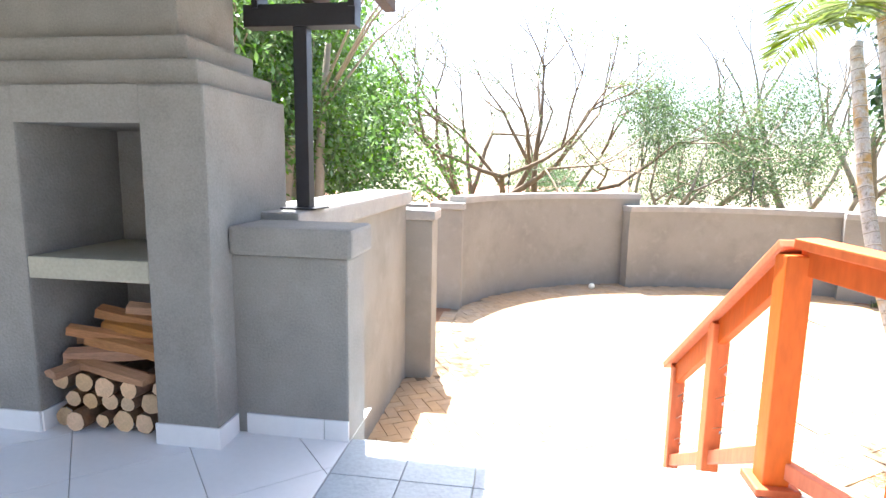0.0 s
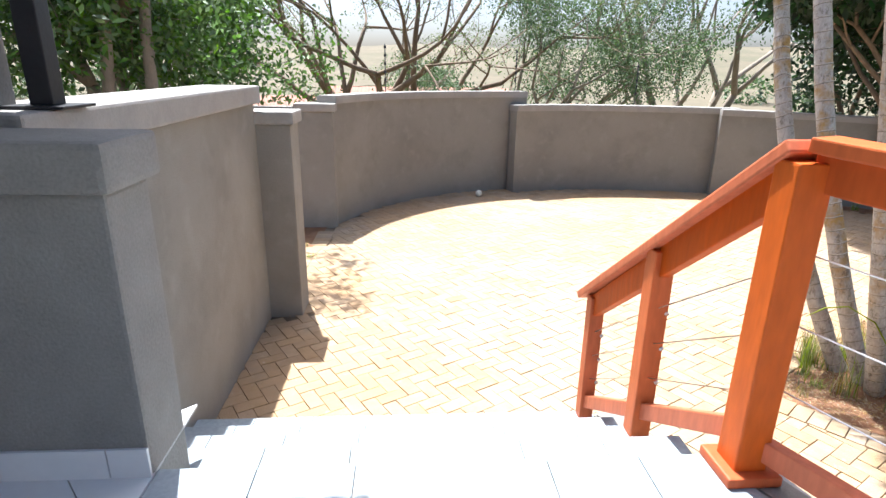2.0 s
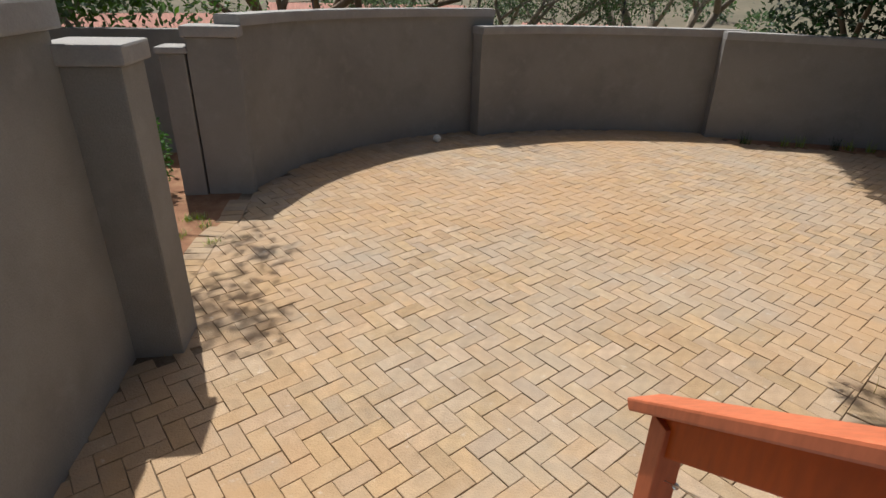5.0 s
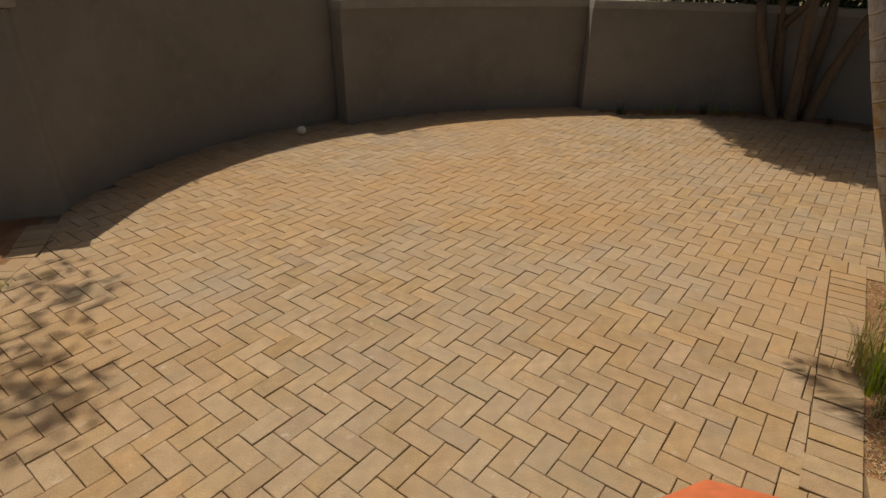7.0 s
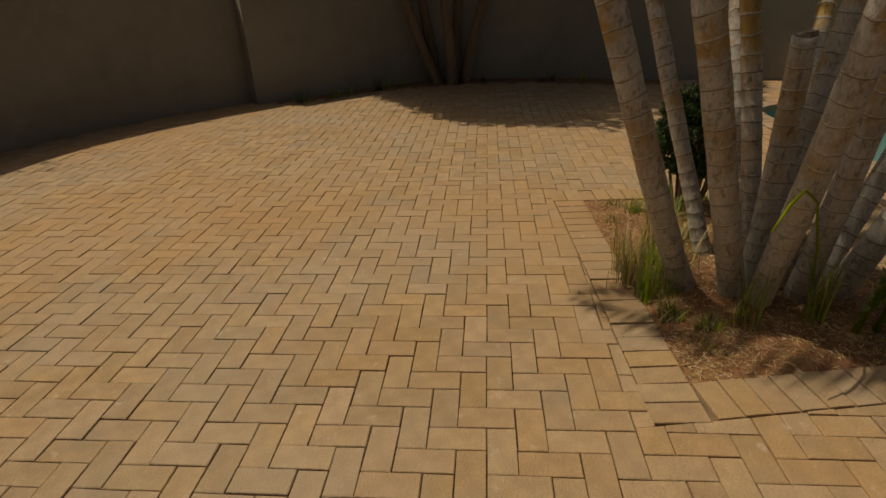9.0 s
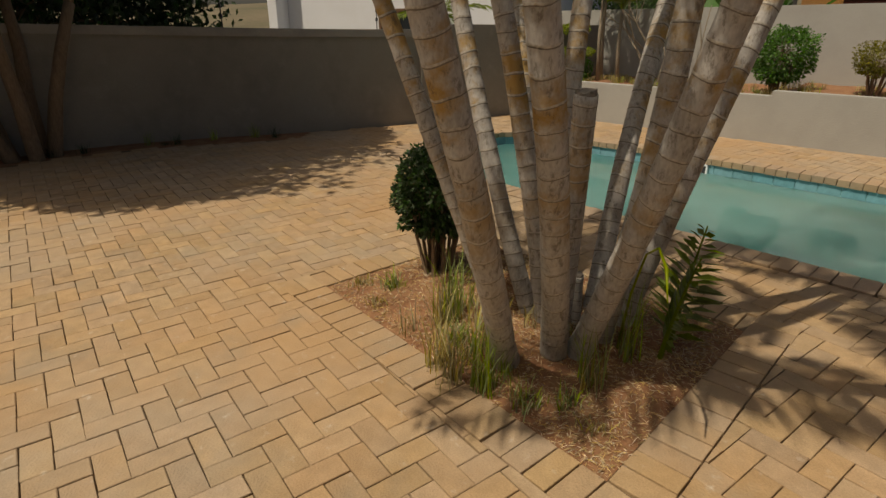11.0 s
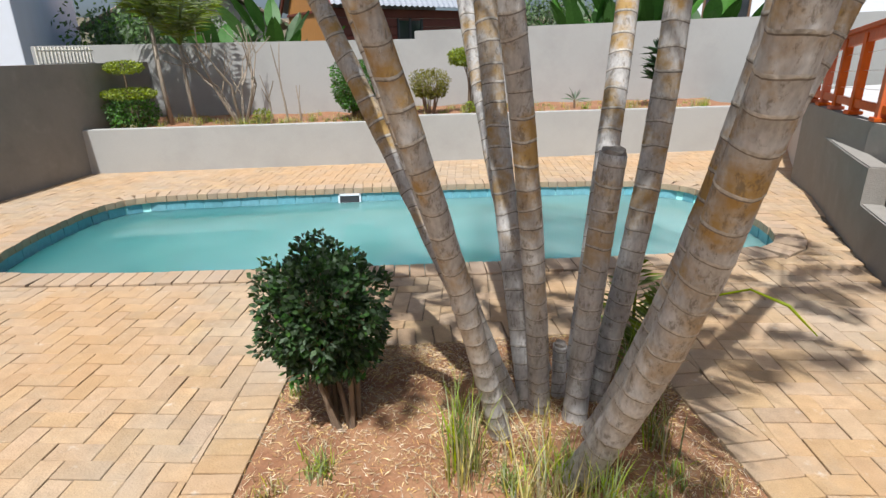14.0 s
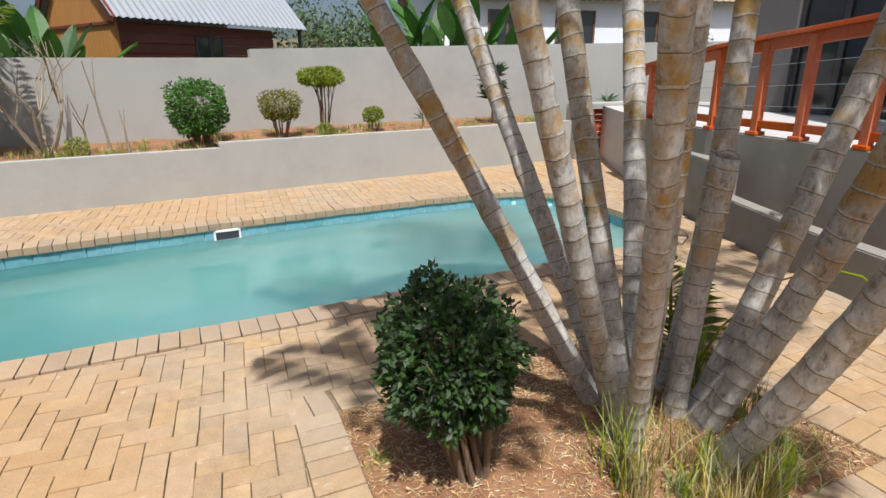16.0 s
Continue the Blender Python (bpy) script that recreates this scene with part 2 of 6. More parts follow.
def leafmat(name, base, tint=0.4, rough=0.5):
    return mat(name, base, rough, 0.2, 3, 20, 0, per_island=True, tint=tint, trans=0.35, spec=0.3)


M["leaf_dark"] = leafmat("dark_shrub_leaf", (0.05, 0.1, 0.03), 0.45)
M["leaf_tree"] = leafmat("tree_leaf", (0.12, 0.22, 0.045), 0.4)
M["leaf_pale"] = leafmat("acacia_leaf", (0.16, 0.2, 0.08), 0.35)
M["leaf_olive"] = leafmat("olive_tree_leaf", (0.1, 0.16, 0.06), 0.35)
M["leaf_deep"] = leafmat("deep_green_leaf", (0.028, 0.06, 0.02), 0.5)
M["leaf_lime"] = leafmat("clipped_lime_leaf", (0.24, 0.3, 0.02), 0.3)
M["leaf_hedge"] = leafmat("hedge_leaf", (0.08, 0.2, 0.025), 0.35)
M["leaf_gold"] = leafmat("golden_shrub_leaf", (0.2, 0.19, 0.02), 0.35)
M["frond"] = leafmat("palm_frond", (0.16, 0.22, 0.035), 0.35)
M["grass"] = leafmat("grass_blade", (0.26, 0.34, 0.05), 0.5)
M["grass_dry"] = leafmat("dry_grass_blade", (0.42, 0.36, 0.12), 0.5)
M["leaf_blue"] = leafmat("agave_leaf", (0.16, 0.24, 0.15), 0.2)
M["field"] = mat("dry_field_ground", (0.14, 0.115, 0.07), 0.95, 0.25, 0.05, 0.6, 0, dirt=(0.055, 0.07, 0.03), dirt_amount=0.6, dirt_scale=0.03)
M["log_bark"] = mat("firewood_bark", (0.22, 0.12, 0.06), 0.9, 0.3, 6, 50, 0.6, per_object=True, tint=0.2)
M["log_end"] = mat("firewood_cut_end", (0.6, 0.4, 0.22), 0.85, 0.18, 14, 90, 0.3, per_object=True, tint=0.15)
M["roof_metal"] = mat("grey_corrugated_sheet", (0.27, 0.29, 0.32), 0.6, 0.06, 2, 30, 0.1, metal=0.0)
M["roof_red"] = mat("red_roof_tile", (0.42, 0.2, 0.14), 0.85, 0.2, 1.5, 20, 0.3)
M["roof_brown"] = mat("weathered_brown_roof_tile", (0.3, 0.23, 0.17), 0.9, 0.25, 3, 30, 0.4)
M["brick_far"] = mat("brown_brick_wall", (0.3, 0.19, 0.13), 0.9, 0.2, 2, 25, 0.3)
M["hut_log"] = mat("dark_red_log", (0.13, 0.035, 0.022), 0.7, 0.25, 3, 40, 0.3, per_object=True, tint=0.15)
M["hut_gable"] = mat("varnished_gable_timber", (0.4, 0.19, 0.055), 0.55, 0.25, 3, 30, 0.2, stretch=(6, 6, 0.5))
M["glass_dark"] = mat("dark_window_glass", (0.03, 0.035, 0.04), 0.06, 0.1, bump=0, spec=0.8)
M["frame_dark"] = mat("dark_aluminium_frame", (0.05, 0.05, 0.055), 0.4, 0.1, bump=0.05)
M["frame_brown"] = mat("brown_window_frame", (0.16, 0.09, 0.05), 0.6, 0.15)
M["gate_red"] = mat("red_timber_slat", (0.42, 0.06, 0.02), 0.45, 0.2, 4, 40, 0.15, per_object=True, tint=0.12)
M["ball"] = mat("off_white_plastic", (0.75, 0.72, 0.62), 0.4, 0.05)


# ---- builders ----
def finish(name, bm, material, parent=None, label="", matrix=None, smooth=False):
    me = bpy.data.meshes.new(name)
    bm.to_mesh(me)
    bm.free()
    if smooth:
        for p in me.polygons:
            p.use_smooth = True
    for k in (material if isinstance(material, (list, tuple)) else [material]):
        me.materials.append(k)
    ob = new(name, me)
    if matrix is not None:
        ob.matrix_world = matrix
    if parent is not None:
        ob.parent = parent
    if label:
        ob["label"] = label
    return ob


def part(name, bm, material, parent, label="", smooth=False):
    return finish(name, bm, material, parent, label, None, smooth)


def raw(name, verts, faces, material, parent=None, smooth=False, mats=None):
    me = bpy.data.meshes.new(name)
    me.from_pydata([tuple(v) for v in verts], [], faces)
    for k in (material if isinstance(material, (list, tuple)) else [material]):
        me.materials.append(k)
    if mats is not None:
        me.polygons.foreach_set("material_index", mats)
    if smooth:
        me.polygons.foreach_set("use_smooth", [True] * len(faces))
    ob = new(name, me)
    if parent is not None:
        ob.parent = parent
    return ob


def empty(name, matrix=None):
    ob = new(name)
    ob.empty_display_size = 0.1
    if matrix is not None:
        ob.matrix_world = matrix
    return ob


def box(bm, x0, x1, y0, y1, z0, z1, bevel=0.0, m=None):
    vs = [bm.verts.new((x, y, z)) for z in (z0, z1) for y in (y0, y1) for x in (x0, x1)]
    fs = [bm.faces.new([vs[i] for i in q]) for q in ((0, 2, 3, 1), (4, 5, 7, 6), (0, 1, 5, 4), (2, 6, 7, 3), (0, 4, 6, 2), (1, 3, 7, 5))]
    if bevel:
        es = list({e for f in fs for e in f.edges})
        r = bmesh.ops.bevel(bm, geom=es, offset=bevel, segments=2, affect="EDGES", profile=0.6)
        vs = list({v for f in r["faces"] for v in f.verts} | {v for v in vs if v.is_valid})
    if m is not None:
        bmesh.ops.transform(bm, matrix=m, verts=[v for v in vs if v.is_valid])
    return vs


def boxes(*specs, bevel=0.0):
    bm = bmesh.new()
    for s in specs:
        box(bm, *s, bevel=bevel)
    return bm


def beam(bm, a, b, w, h, bevel=0.004):
    """A squared bar from a to b, w wide and h high."""
    a, b = Vector(a), Vector(b)
    d = b - a
    m = Matrix.Translation(a) @ d.to_track_quat("Y", "Z").to_matrix().to_4x4()
    box(bm, -w / 2, w / 2, 0, d.length, -h / 2, h / 2, bevel, m)


def tube(points, radii, sides=8, cap=True):
    """Vertices and faces of a tapered tube along points."""
    vs, fs = [], []
    pts = [Vector(p) for p in points]
    for i, p in enumerate(pts):
        d = (pts[min(i + 1, len(pts) - 1)] - pts[max(i - 1, 0)]).normalized()
        u = d.cross(Vector((0.31, 0.95, 0.05))).normalized()
        v = d.cross(u)
        for k in range(sides):
            a = 2 * math.pi * k / sides
            vs.append(p + (u * math.cos(a) + v * math.sin(a)) * radii[i])
    for i in range(len(pts) - 1):
        for k in range(sides):
            a, b = i * sides + k, i * sides + (k + 1) % sides
            fs.append((a, b, b + sides, a + sides))
    if cap:
        fs.append(tuple(range(len(vs) - sides, len(vs))))
        fs.append(tuple(range(sides - 1, -1, -1)))
    return vs, fs


def join(dst, src):
    n = len(dst[0])
    dst[0].extend(src[0])
    dst[1].extend(tuple(i + n for i in f) for f in src[1])


def leaf(dst, p, d, length, width, rng, droop=0.2):
    """One folded leaf blade at p along d."""
    d = Vector(d).normalized()
    side = d.cross(Vector((rng.uniform(-1, 1), rng.uniform(-1, 1), rng.uniform(0.2, 1)))).normalized()
    p = Vector(p)
    mid = p + d * length * 0.5 + Vector((0, 0, -droop * length * 0.15))
    tip = p + d * length + Vector((0, 0, -droop * length * 0.5))
    n = len(dst[0])
    dst[0].extend((p, mid + side * width / 2, tip, mid - side * width / 2))
    dst[1].append((n, n + 1, n + 2, n + 3))


def rand_dir(rng, up=0.0):
    while True:
        v = Vector((rng.uniform(-1, 1), rng.uniform(-1, 1), rng.uniform(-1, 1)))
        if 0.05 < v.length < 1:
            v.normalize()
            v.z += up
            return v.normalized()


def chaikin(pts, times=2, closed=True):
    for _ in range(times):
        out = []
        n = len(pts)
        for i in range(n if closed else n - 1):
            a, b = pts[i], pts[(i + 1) % n]
            out += [(a[0] * 0.75 + b[0] * 0.25, a[1] * 0.75 + b[1] * 0.25), (a[0] * 0.25 + b[0] * 0.75, a[1] * 0.25 + b[1] * 0.75)]
        pts = out if closed else [pts[0]] + out[1:-1] + [pts[-1]]
    return pts


def inside(p, poly):
    c = False
    n = len(poly)
    for i in range(n):
        (x0, y0), (x1, y1) = poly[i], poly[(i + 1) % n]
        if (y0 > p[1]) != (y1 > p[1]) and p[0] < (x1 - x0) * (p[1] - y0) / (y1 - y0) + x0:
            c = not c
    return c


def offset_line(pts, d):
    """Open polyline moved d to its left."""
    out = []
    for i, p in enumerate(pts):
        a, b = pts[max(i - 1, 0)], pts[min(i + 1, len(pts) - 1)]
        t = Vector((b[0] - a[0], b[1] - a[1])).normalized()
        out.append((p[0] - t.y * d, p[1] + t.x * d))
    return out


def offset_closed(pts, d):
    """A closed line moved d outwards, with mitred corners."""
    n = len(pts)
    out = []
    for i in range(n):
        p, a, b = Vector(pts[i]), Vector(pts[i - 1]), Vector(pts[(i + 1) % n])
        t0, t1 = (p - a).normalized(), (b - p).normalized()
        n0, n1 = Vector((t0.y, -t0.x)), Vector((t1.y, -t1.x))
        m = (n0 + n1).normalized()
        q = p + m * (d / max(0.4, m @ n0))
        out.append((q.x, q.y))
    return out


def strip_wall(bm, pts, d0, d1, z0, z1, bevel=0.0):
    """A wall along an open polyline from offset d0 to d1 (to the left), z0 to z1; z1 may be a pair, from start to end."""
    ia, ib = offset_line(pts, d0), offset_line(pts, d1)
    n = len(pts)
    za, zb = z1 if isinstance(z1, tuple) else (z1, z1)
    ya, yb = z0 if isinstance(z0, tuple) else (z0, z0)
    rows = []
    for i in range(n):
        f = i / (n - 1)
        zt, zo = za + (zb - za) * f, ya + (yb - ya) * f
        rows.append([bm.verts.new((*ia[i], zo)), bm.verts.new((*ib[i], zo)), bm.verts.new((*ib[i], zt)), bm.verts.new((*ia[i], zt))])
    edges = []
    for r, s in zip(rows, rows[1:]):
        for k in range(4):
            bm.faces.new((r[k], s[k], s[(k + 1) % 4], r[(k + 1) % 4]))
    bm.faces.new(rows[0])
    bm.faces.new(rows[-1][::-1])
    bmesh.ops.recalc_face_normals(bm, faces=bm.faces)
    if bevel:
        tops = [e for e in bm.edges if all(any(v is r[k] for r in rows for k in (2, 3)) for v in e.verts) and len(e.link_faces) == 2]
        bmesh.ops.bevel(bm, geom=tops, offset=bevel, segments=2, affect="EDGES")


def structure(ob, label, category="wall"):
    return tagged(ob, label, category, kind="structure")


def garden_wall(name, pts, thick, top, label, coping=0.1, over=0.035, base=-0.3, material=None, cop_mat=None):
    bm = bmesh.new()
    cz = tuple(z - coping for z in top) if isinstance(top, tuple) else top - coping
    strip_wall(bm, pts, 0, thick, base, cz if coping else top)
    w = structure(finish(name, bm, material or M["plaster"]), label)
    if coping:
        bm = bmesh.new()
        strip_wall(bm, pts, -over, thick + over, cz, top, 0.012)
        part("coping", bm, cop_mat or M["coping"], w)
    return w


# ---- the plan ----
HM = pose(-0.5, 2.26, 0, 0, 0, -10)      # house frame: origin at the half wall's corner


def hp(a, b):
    v = HM @ Vector((a, b, 0))
    return (v.x, v.y)


DECK = 0.87
CURVE_1 = chaikin([hp(-0.165, 5.95), (0.92, 8.95), (1.85, 9.62), (2.75, 9.95), (3.75, 10.02)], 3, False)
CURVE_2 = chaikin([(3.46, 9.7), (4.1, 9.82), (4.8, 9.8), (5.75, 9.55), (6.5, 9.24), (7.2, 8.92)], 2, False)
CURVE_3 = chaikin([(6.77, 8.85), (7.6, 8.4), (8.5, 7.9), (9.15, 7.2), (9.55, 6.2), (9.7, 5.2), (9.75, 4.0), (10.08, 2.15)], 2, False)
SIDE_4 = [(10.0, 2.24), (10.6, 0.25), (11.4, -2.3)]
PLANT_A, PLANT_B = Vector((10.66, 0.28)), Vector((2.35, -4.42))
PU = (PLANT_B - PLANT_A).normalized()      # along the planter, to the gate
PN = Vector((-PU.y, PU.x))                 # into the planter
POOL = chaikin([(7.75, 3.05), (2.85, 0.65), (2.5, 0.1), (2.95, -1.0), (3.3, -1.6), (4.2, -1.6), (8.55, 0.68), (9.03, 1.2), (8.72, 2.1), (8.25, 2.9)], 2)
BED = [(2.93, 3.39), (3.6, 2.22), (5.13, 3.07), (4.67, 4.15)]
LOWWALL = chaikin([(1.85, -4.8), (2.1, -2.5), (2.14, -0.6), (2.12, 0.8), (1.96, 2.1), (1.66, 3.2)], 2, False)
RAIL_LINE = [(1.29, 1.89), (1.5, 1.05), (1.65, 0.45), (1.79, 0.0), (1.95, -0.5), (2.05, -1.3), (2.14, -2.3)]
YARD = [hp(-0.5, 1.3), hp(-0.42, 3.02), hp(-0.3, 3.02), (-0.5, 6.0), (-0.4, 7.2), hp(-0.4, 5.8)] + CURVE_1 + CURVE_2 + \
    [(6.95, 8.7), (7.15, 8.3), (8.2, 7.6), (8.75, 6.9), (9.1, 6.1), (9.22, 5.2), (9.3, 4.1), (9.75, 3.8), (10.1, 2.15), (10.7, 0.2), (2.35, -4.5), (1.85, -4.8)] + LOWWALL + [hp(1.75, 1.3)]

# ---- ground ----
def ground_z(x, y):
    """The valley: flat round the house, falling away to the north and rising to far hills."""
    r = math.hypot(x - 4, y - 3)
    f = min(1, max(0, (r - 14) / 30))
    z = -0.35 - 5.0 * f * f * (3 - 2 * f) * (1 if y > -5 else 0.25)
    g = min(1, max(0, (r - 70) / 330))
    z += 22 * g * g * (3 - 2 * g)
    z += 0.02 * max(0, r - 20) * (noise.noise(Vector((x * 0.012, y * 0.012, 0.3))))
    if r < 13:
        z = -0.35
    if 1.5 < x < 10 and -3 < y < 4.5:
        z = -2.6
    return z


gv, gf = [], []
axis = [-2400, -1200, -600, -350, -220, -140, -90, -60, -40, -28, -20, -14] + [float(k) for k in range(-10, 20)] + [22, 27, 34, 44, 60, 85, 120, 170, 240, 340, 600, 1200, 2400]
for yy in axis:
    for xx in axis:
        gv.append((xx, yy, ground_z(xx, yy)))
na = len(axis)
for j in range(na - 1):
    for i in range(na - 1):
        gf.append((j * na + i, j * na + i + 1, (j + 1) * na + i + 1, (j + 1) * na + i))
structure(raw("ground", gv, gf, M["field"], smooth=True), "dry tan grassland falling away to far hills", "ground")


def sheet(name, poly, z, material, holes=(), thick=0.0):
    """A flat polygon with holes."""
    bm = bmesh.new()
    es = []
    for ring in (poly, *holes):
        vs = [bm.verts.new((*p, z)) for p in ring]
        es += [bm.edges.new((vs[i], vs[(i + 1) % len(vs)])) for i in range(len(vs))]
    bmesh.ops.triangle_fill(bm, edges=es, use_beauty=True)
    bmesh.ops.recalc_face_normals(bm, faces=bm.faces)
    for f in bm.faces:
        if f.normal.z < 0:
            f.normal_flip()
    return finish(name, bm, material)


BED_OUT = offset_closed(BED, 0.0)
paving = structure(sheet("pavement", [hp(-0.75, 0.9), hp(-0.75, 3.1), (-1.5, 6), (-1.5, 8.9), (0.9, 9.2), (1.9, 9.85), (3.7, 10.2), (5.0, 9.95), (6.2, 9.6), (7.1, 9.1), (8.7, 8.1), (9.4, 7.2), (9.75, 6), (9.9, 4), (10.2, 2.4), (10.8, 0.1), (2.3, -4.6), (1.7, -4.8), (1.9, -1), (1.9, 1), (1.7, 2.2), (1.5, 2.9)], -0.013, M["joint"], [offset_closed(POOL, 0.16)]), "herringbone clay brick paving of a walled yard", "paving")

# ---- yard walls ----
garden_wall("wall_north_1", CURVE_1, 0.22, 1.69, "curved grey plastered boundary wall with a coping, the tallest stretch")
garden_wall("wall_north_2", CURVE_2, 0.22, 1.48, "curved grey plastered boundary wall with a coping")
garden_wall("wall_north_3", CURVE_3, 0.22, (1.47, 1.33), "curved grey plastered boundary wall in shade beside a planted strip")
garden_wall("wall_east", SIDE_4, 0.2, (1.4, 1.38), "plain grey plastered wall running to the planter", coping=0, material=M["plaster"])


def pier(name, a0, a1, b0, b1, z, label, cap=0.1):
    bm = bmesh.new()
    box(bm, a0, a1, b0, b1, -0.3, z - cap, 0.012)
    w = structure(finish(name, bm, M["plaster"], matrix=HM), label)
    bm = bmesh.new()
    box(bm, a0 - 0.03, a1 + 0.03, b0 - 0.03, b1 + 0.03, z - cap + 0.002, z, 0.014)
    part("coping", bm, M["coping"], w)
    return w


pier("wall_pier_1", -0.46, -0.135, 3.01, 3.32, 1.71, "grey plastered gate pier with a square cap")
pier("wall_pier_2", -0.62, -0.165, 5.8, 6.1, 1.6, "grey plastered gate pier joining the curved wall")
pier("wall_pier_3", -0.86, -0.635, 5.78, 6.06, 1.42, "narrow grey plastered pier beside the gate", 0.06)
bm = bmesh.new()
box(bm, -0.72, -0.40, 0.25, 3.01, -0.3, 1.77, 0.01)
lw = structure(finish("wall_west", bm, M["plaster"], matrix=HM), "long grey plastered wall beside the steps")
bm = bmesh.new()
box(bm, -0.77, -0.35, 0.29, 3.03, 1.772, 1.9, 0.014)
part("coping", bm, M["coping"], lw)
bm = bmesh.new()
box(bm, -3.2, -1.0, 7.4, 7.6, -0.3, 1.45, 0.01)
structure(finish("wall_garden_back", bm, M["plaster"], matrix=HM), "plain grey wall at the back of the side garden")

# ---- veranda half wall, fireplace ----
bm = bmesh.new()
box(bm, -0.56, 0.0, 0.0, 0.25, -0.3, 1.73, 0.012)
hw = structure(finish("wall_half", bm, M["plaster_rough"], matrix=HM), "rough grey plastered half wall at the head of the steps")
bm = bmesh.new()
box(bm, -0.548, 0.03, -0.035, 0.285, 1.732, 1.865, 0.02)
part("coping", bm, M["plaster_rough"], hw)
bm = bmesh.new()
box(bm, -0.50, -0.12, -0.012, 0.0, DECK, DECK + 0.1, 0.002)
part("skirting_tile", bm, M["tile_white"], hw)
bm = bmesh.new()
box(bm, -0.116, 0.0, -0.012, 0.0, DECK, DECK + 0.1, 0.002)
part("skirting_tile", bm, M["tile_white"], hw)

FP = empty("fireplace", HM)
tagged(FP, "built-in grey plastered outdoor fireplace with firewood store and stepped chimney", "fireplace")
PL = M["plaster_rough"]
part("leg", boxes((-0.85, -0.55, -0.17, 0.6, DECK - 0.2, 2.46), bevel=0.012), PL, FP)
part("leg", boxes((-1.88, -1.45, -0.17, 0.6, DECK - 0.2, 2.46), bevel=0.012), PL, FP)
part("back", boxes((-1.45, -0.85, 0.45, 0.6, DECK - 0.2, 2.30)), PL, FP)
part("lintel", boxes((-1.452, -0.848, -0.168, 0.598, 2.302, 2.459)), PL, FP)
part("shelf", boxes((-1.45, -0.85, -0.165, 0.45, 1.61, 1.71), bevel=0.006), M["concrete"], FP, "pale cast concrete shelf")
part("ledge", boxes((-1.86, -0.6, -0.12, 0.56, 2.462, 2.57), bevel=0.012), PL, FP)
part("ledge", boxes((-1.8, -0.68, -0.06, 0.52, 2.572, 2.68), bevel=0.012), PL, FP)
part("chimney", boxes((-1.74, -0.76, 0.0, 0.48, 2.682, 4.3), bevel=0.012), PL, FP)
part("skirting_tile", boxes((-0.852, -0.548, -0.183, -0.171, DECK, DECK + 0.1), bevel=0.002), M["tile_white"], FP, "white skirting tile")
part("skirting_tile", boxes((-0.549, -0.537, -0.183, -0.014, DECK, DECK + 0.1), bevel=0.002), M["tile_white"], FP, "white skirting tile")
part("skirting_tile", boxes((-1.88, -1.45, -0.183, -0.171, DECK, DECK + 0.1), bevel=0.002), M["tile_white"], FP, "white skirting tile")
part("skirting_tile", boxes((-1.45, -1.438, -0.171, 0.0, DECK, DECK + 0.1), bevel=0.002), M["tile_white"], FP, "white skirting tile")


# ---- firewood ----
def log(a, z, r, rng, length=0.36, b=-0.15):
    m = HM @ pose(a, b + rng.uniform(0, 0.03), z, -90, 0, rng.uniform(-6, 6))
    e = empty("log", m)
    pts = [(rng.uniform(-.004, .004), rng.uniform(-.004, .004), -s * length / 3) for s in range(4)]
    sides = 12
    wob = [1 + rng.uniform(-0.09, 0.09) for _ in range(sides)]
    vs, fs = tube(pts, [r] * 4, sides, False)
    vs = [Vector(v) for v in vs]
    for i, v in enumerate(vs):
        c = Vector(pts[i // sides])
        vs[i] = c + (v - c) * wob[i % sides]
    flat = [(v.x, v.y, v.z) for v in vs]
    raw("bark", [(x, y, -z) for x, y, z in flat], fs, M["log_bark"], e, True)
    bm = bmesh.new()
    ring = [bm.verts.new((flat[i][0] * 0.97, flat[i][1] * 0.97, -flat[i][2] - 0.004)) for i in range(sides)]
    inner = [bm.verts.new((flat[i][0] * 0.5, flat[i][1] * 0.5, -0.002)) for i in range(sides)]
    for i in range(sides):
        bm.faces.new((ring[i], ring[(i + 1) % sides], inner[(i + 1) % sides], inner[i]))
    bm.faces.new(inner)
    part("cut_end", bm, M["log_end"], e)
    return tagged(e, "round firewood log with a pale sawn end, stacked under the fireplace", "log", "stacked firewood")


LR = random.Random(5)
for row, (n_, z, rr, off) in enumerate(((6, 0.052, 0.05, 0.0), (6, 0.145, 0.046, 0.05), (5, 0.235, 0.046, 0.0))):
    for k in range(n_):
        a = -1.39 + off + k * (0.53 / (n_ - 1)) * (0.96 if off else 1)
        log(a, DECK + z, rr * LR.uniform(0.68, 1.14), LR, 0.36, -0.16 + LR.uniform(0, 0.05))


